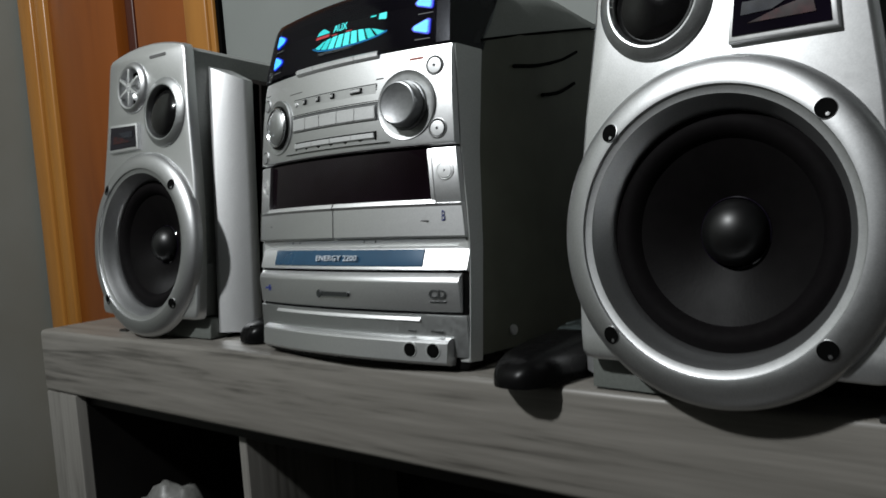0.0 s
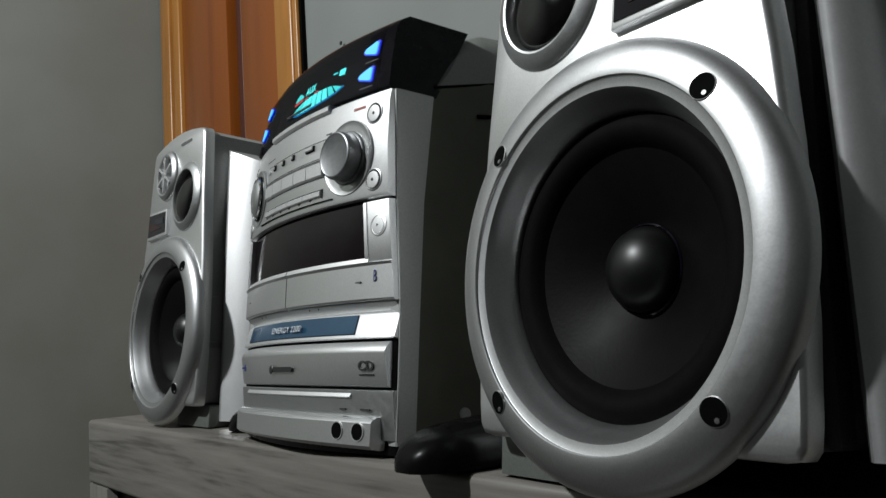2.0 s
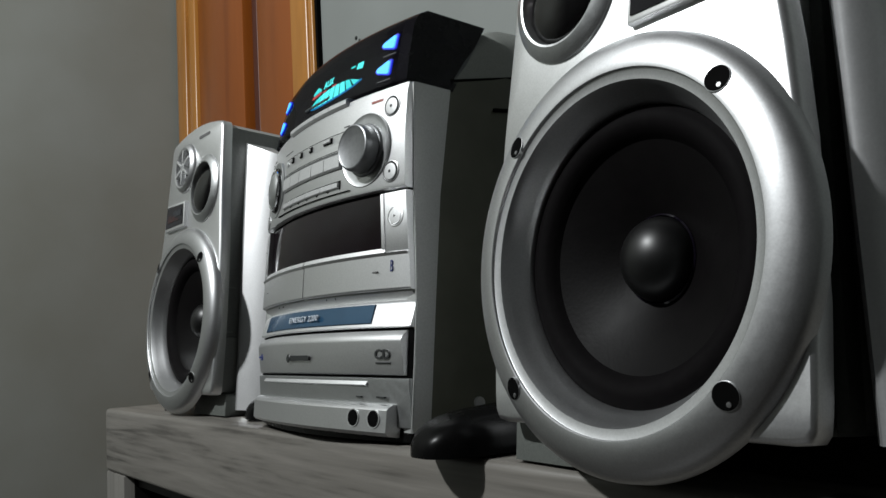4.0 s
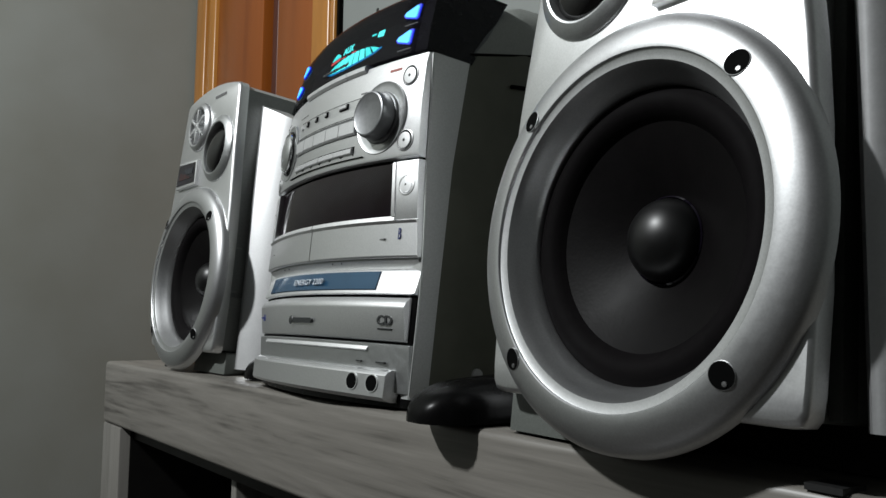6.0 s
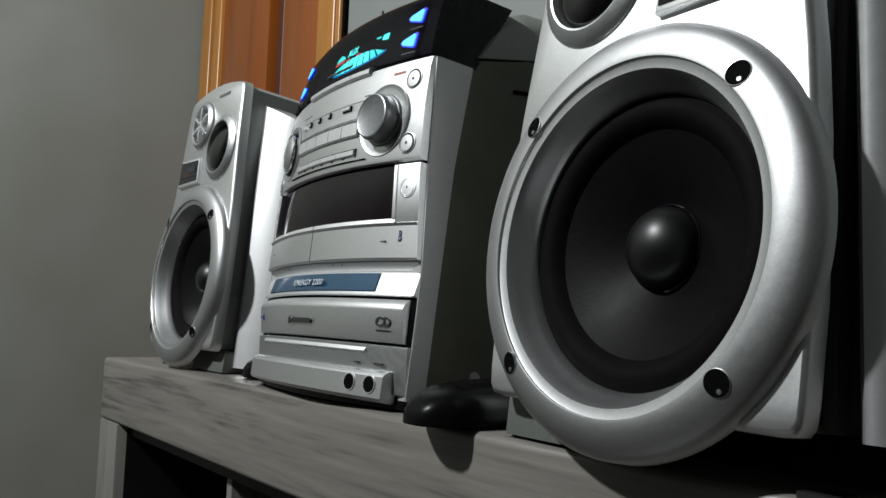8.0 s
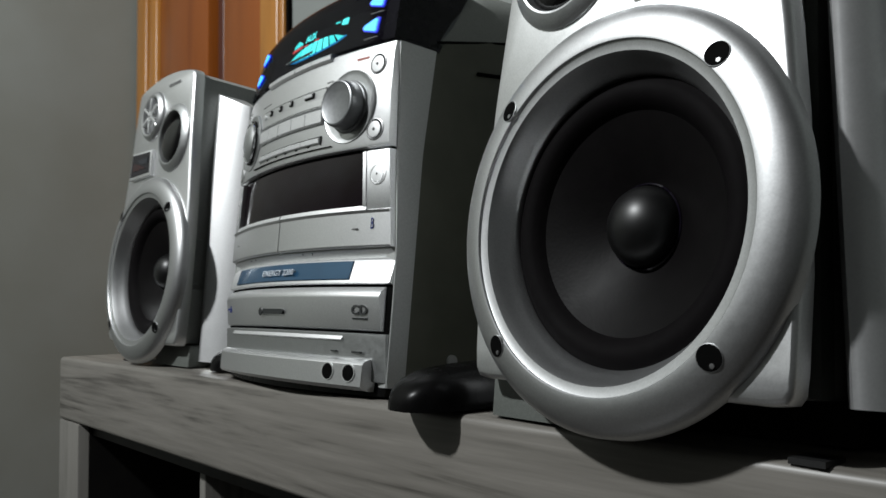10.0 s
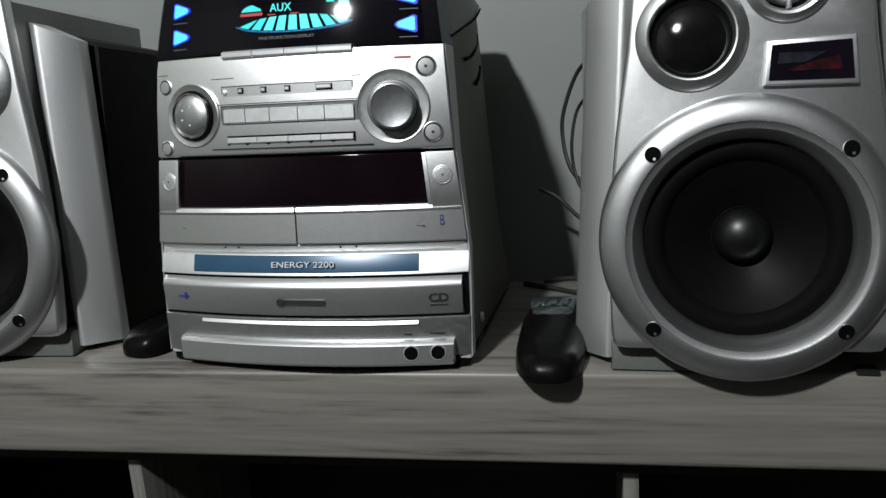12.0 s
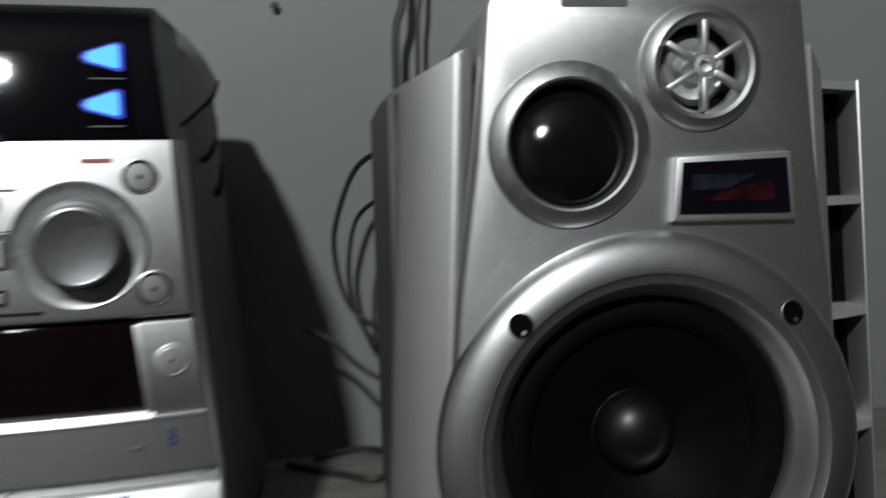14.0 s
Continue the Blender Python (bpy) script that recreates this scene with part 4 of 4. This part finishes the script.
        bm = bmesh.new()
        front = [bm.verts.new((x, at(x, z) - d, Z(z))) for x, z in pts]
        back = [bm.verts.new((x, at(x, z) - d + 0.0012, Z(z))) for x, z in pts]
        bm.faces.new(front)
        n = len(pts)
        for k in range(n):
            bm.faces.new((front[k], back[k], back[(k + 1) % n], front[(k + 1) % n]))
        return part(name, bm, mat, owner, label)

    for side, zz in ((1, 1.0505), (1, 1.0290), (-1, 1.0520), (-1, 1.0305)):
        cx = side * 0.0965
        def tri(g):
            pts = [(cx - side * 0.0098 * g, zz - 0.0005)]
            pts += [(cx - side * 0.0080 * g, zz + 0.0022 * g), (cx + side * 0.0050 * g, zz + 0.0070 * g), (cx + side * 0.0072 * g, zz + 0.0060 * g)]
            pts += [(cx + side * 0.0078 * g, zz - 0.0056 * g), (cx + side * 0.0062 * g, zz - 0.0068 * g), (cx - side * 0.0075 * g, zz - 0.0030 * g)]
            return pts
        b = lit("lit_button", tri(1.0), BUTTON_RIM, 0.0012, hood, "blue-lit triangular button")
        lit("button_face", tri(0.80), BUTTON_BLUE, 0.0020, b)
        lit("tiny_print", [(cx - side * 0.006, zz - 0.0095), (cx + side * 0.008, zz - 0.0095), (cx + side * 0.008, zz - 0.0101), (cx - side * 0.006, zz - 0.0101)], GREY_INK, 0.0004)
    # fan of level bars
    fx, fz, n = 0.002, 1.0375, 9
    for k in range(n):
        s0, s1 = -1 + 2 * (k + 0.15) / n, -1 + 2 * (k + 0.85) / n
        sm = 0.5 * (s0 + s1)
        pts = [(fx + 0.0385 * q, fz + 0.0052 * math.sqrt(max(1 - q * q, 0.02))) for q in (s0, s1)]
        pts += [(fx + 0.0480 * q, fz - 0.0066 * math.sqrt(max(1 - q * q, 0.02))) for q in (s1, sm, s0)]
        lit("level_bar", pts, CYAN_BRIGHT if 1 < k < 7 else CYAN, -0.0087)
    for k in range(10):
        s0, s1 = -1 + 2 * k / 10, -1 + 2 * (k + 0.9) / 10
        pts = [(fx + 0.0500 * q, fz - 0.0072 * math.sqrt(max(1 - q * q, 0.02)) - e) for q, e in ((s0, 0), (s1, 0), (s1, 0.0011), (s0, 0.0011))]
        lit("scale_mark", pts, BLUE_RIM, -0.0086)
    for x0 in (-0.020, 0.000):
        lit("red_mark", [(x0, 1.0436), (x0 + 0.007, 1.0436), (x0 + 0.007, 1.0443), (x0, 1.0443)], RED_GLOW, -0.0086)
    lettering("display_text", "AUX", CYAN_BRIGHT, hood, (-0.0085, at(-0.0085, 1.0490) + 0.0086, Z(1.0490)), 0.0092, 0.0002, 82, 0.95)
    lit("disc_symbol", [(-0.0435, 1.0475), (-0.0255, 1.0475), (-0.0265, 1.0495), (-0.0300, 1.0510), (-0.0335, 1.0528), (-0.0375, 1.0520), (-0.0415, 1.0500)], CYAN, -0.0087)
    lit("disc_symbol", [(-0.0445, 1.0440), (-0.0250, 1.0440), (-0.0245, 1.0462), (-0.0440, 1.0462)], RED_GLOW, -0.0087)
    lit("digit_block", [(0.0400, 1.0475), (0.0480, 1.0465), (0.0480, 1.0560), (0.0400, 1.0570)], CYAN_BRIGHT, -0.0087)
    lit("digit_block", [(0.0300, 1.0510), (0.0360, 1.0508), (0.0360, 1.0520), (0.0300, 1.0522)], CYAN, -0.0087)
    lettering("display_print", "MULTIFUNCTION DISPLAY", GREY_INK, hood, (0.001, at(0.014, 1.0240) - 0.0010, Z(1.0240)), 0.0034, 0.0005, 78, 1.15)
    return u


stereo()
LEAN = Matrix.Identity(4)

# ---- small things on the rack ----


def gadget(x, y, turn, size, label, toothed):
    """A black rounded handset lying on the rack."""
    g = thing("computer_mouse", (x, y, TOP), label, "computer mouse", "black gadgets")
    g.matrix_basis = pose(x, y, TOP, 0, 0, turn)
    bm = bmesh.new()
    L, W, H = size
    rows = []
    for k in range(17):
        t = 0.5 - 0.5 * math.cos(math.pi * (0.04 + 0.92 * k / 16))
        u = abs(2 * t - 1)
        w = W * (1 - u ** 3.4) ** 0.40
        h = H * (0.74 + 0.26 * math.sin(math.pi * (0.10 + 0.62 * t))) * (1 - u ** 5) ** 0.42
        yy = -L / 2 + L * t
        ring = []
        for j in range(14):
            a = math.pi * j / 13
            ring.append(bm.verts.new((w * math.copysign(abs(math.cos(a)) ** 0.6, math.cos(a)), yy, 0.002 + h * max(math.sin(a), 0.0) ** 0.7)))
        rows.append(ring)
    for a, b in zip(rows, rows[1:]):
        for j in range(13):
            bm.faces.new((a[j], a[j + 1], b[j + 1], b[j]))
        bm.faces.new((a[13], a[0], b[0], b[13]))
    bm.faces.new(rows[0])
    bm.faces.new(rows[-1][::-1])
    part("shell", bm, BLACK, g, "glossy black shell", 60)
    if toothed:
        part("grip_band", box(-W * 0.74, W * 0.74, L * 0.26, L * 0.40, H * 0.80, H * 1.08, 0.002), SMOKE, g, "smoky clear band")
        for k in range(4):
            xx = -W * 0.54 + W * 0.36 * k
            part("band_rib", box(xx - 0.0032, xx + 0.0032, L * 0.20, L * 0.34, H * 0.88, H * 1.10, 0.001), SMOKE, g)
        bm = lathe([(0.0155, 0.0), (0.0150, 0.0020), (0.0125, 0.0030), (0.0, 0.0042)], 0, 0, 0, 28)
        bmesh.ops.transform(bm, matrix=pose(0, L * 0.13, H * 0.985, -84) @ Matrix.Diagonal((1.15, 1, 0.8, 1)), verts=bm.verts)
        part("lens", bm, SMOKE, g, "round smoky lens")
    part("highlight_edge", box(-W * 0.35, W * 0.25, -L * 0.40, -L * 0.385, H * 0.60, H * 0.625, 0.0005), SMOKE, g)
    return g


gadget(-0.393, 0.579, 2, (0.154, 0.0285, 0.027), "black computer mouse with ribbed smoky band at the rack's edge", True)
gadget(-0.758, 0.576, -14, (0.080, 0.024, 0.023), "small black gadget lying between stereo and loudspeaker", False)


def cable(points, r, label):
    return solid("speaker_cable", tube(points, r), RUBBER, label, "cable", "loose cables")


cable([(-0.352, 0.790, 0.993), (-0.380, 0.813, 0.973), (-0.397, 0.814, 0.930), (-0.398, 0.811, 0.900), (-0.391, 0.803, 0.873), (-0.379, 0.797, 0.858), (-0.355, 0.776, 0.846)], 0.0022, "thin black cable looping behind the loudspeaker")
cable([(-0.355, 0.787, 0.958), (-0.380, 0.805, 0.936), (-0.388, 0.801, 0.901), (-0.386, 0.798, 0.871), (-0.376, 0.786, 0.849), (-0.355, 0.775, 0.836)], 0.0018, "thin black cable looping behind the loudspeaker")
cable([(-0.425, 0.811, 0.848), (-0.405, 0.805, 0.839), (-0.380, 0.783, 0.821), (-0.355, 0.772, 0.810)], 0.0022, "black cable running from the stereo to the loudspeaker")
cable([(-0.440, 0.769, 0.753), (-0.405, 0.749, 0.753), (-0.372, 0.734, 0.753), (-0.350, 0.764, 0.753), (-0.380, 0.789, 0.753), (-0.420, 0.779, 0.753)], 0.0026, "black cable coiled on the rack")
cable([(-0.344, 0.837, 0.968), (-0.344, 0.847, 1.073), (-0.337, 0.851, 1.107), (-0.335, 0.858, 1.187), (-0.340, 0.866, 1.326)], 0.0032, "black cable running up the wall")
cable([(-0.328, 0.839, 0.968), (-0.326, 0.850, 1.077), (-0.322, 0.854, 1.117), (-0.318, 0.862, 1.207), (-0.320, 0.866, 1.326)], 0.0020, "black cable running up the wall")
solid("wall_nail", lathe([(0.0035, 0.006), (0.003, 0.0075), (0.0, 0.008)], -1.130, 1.315, WALL_Y, 12), INK, "small dark nail in the grey wall", "nail")
solid("wall_nail", lathe([(0.0035, 0.006), (0.003, 0.0075), (0.0, 0.008)], -0.440, 1.103, WALL_Y, 12), INK, "small dark nail in the grey wall", "nail")


def plastic_bag():
    bm = bmesh.new()
    bmesh.ops.create_icosphere(bm, subdivisions=4, radius=1.0)
    for v in bm.verts:
        p = v.co.copy()
        d = 1 + 0.16 * noise.noise(p * 1.6) + 0.07 * noise.noise(p * 6)
        v.co = Vector((p.x * 0.085, p.y * 0.07, p.z * 0.045)) * d
    low = min(v.co.z for v in bm.verts)
    for v in bm.verts:
        v.co.z -= low
    b = solid("plastic_bag", bm, PAPER, "crumpled pale plastic bag on the rack's inner shelf", "bag")
    b.matrix_basis = pose(-1.018, 0.575, 0.377, 0, 0, 25) @ Matrix.Diagonal((0.72, 0.62, 1.80, 1))
    return b


plastic_bag()
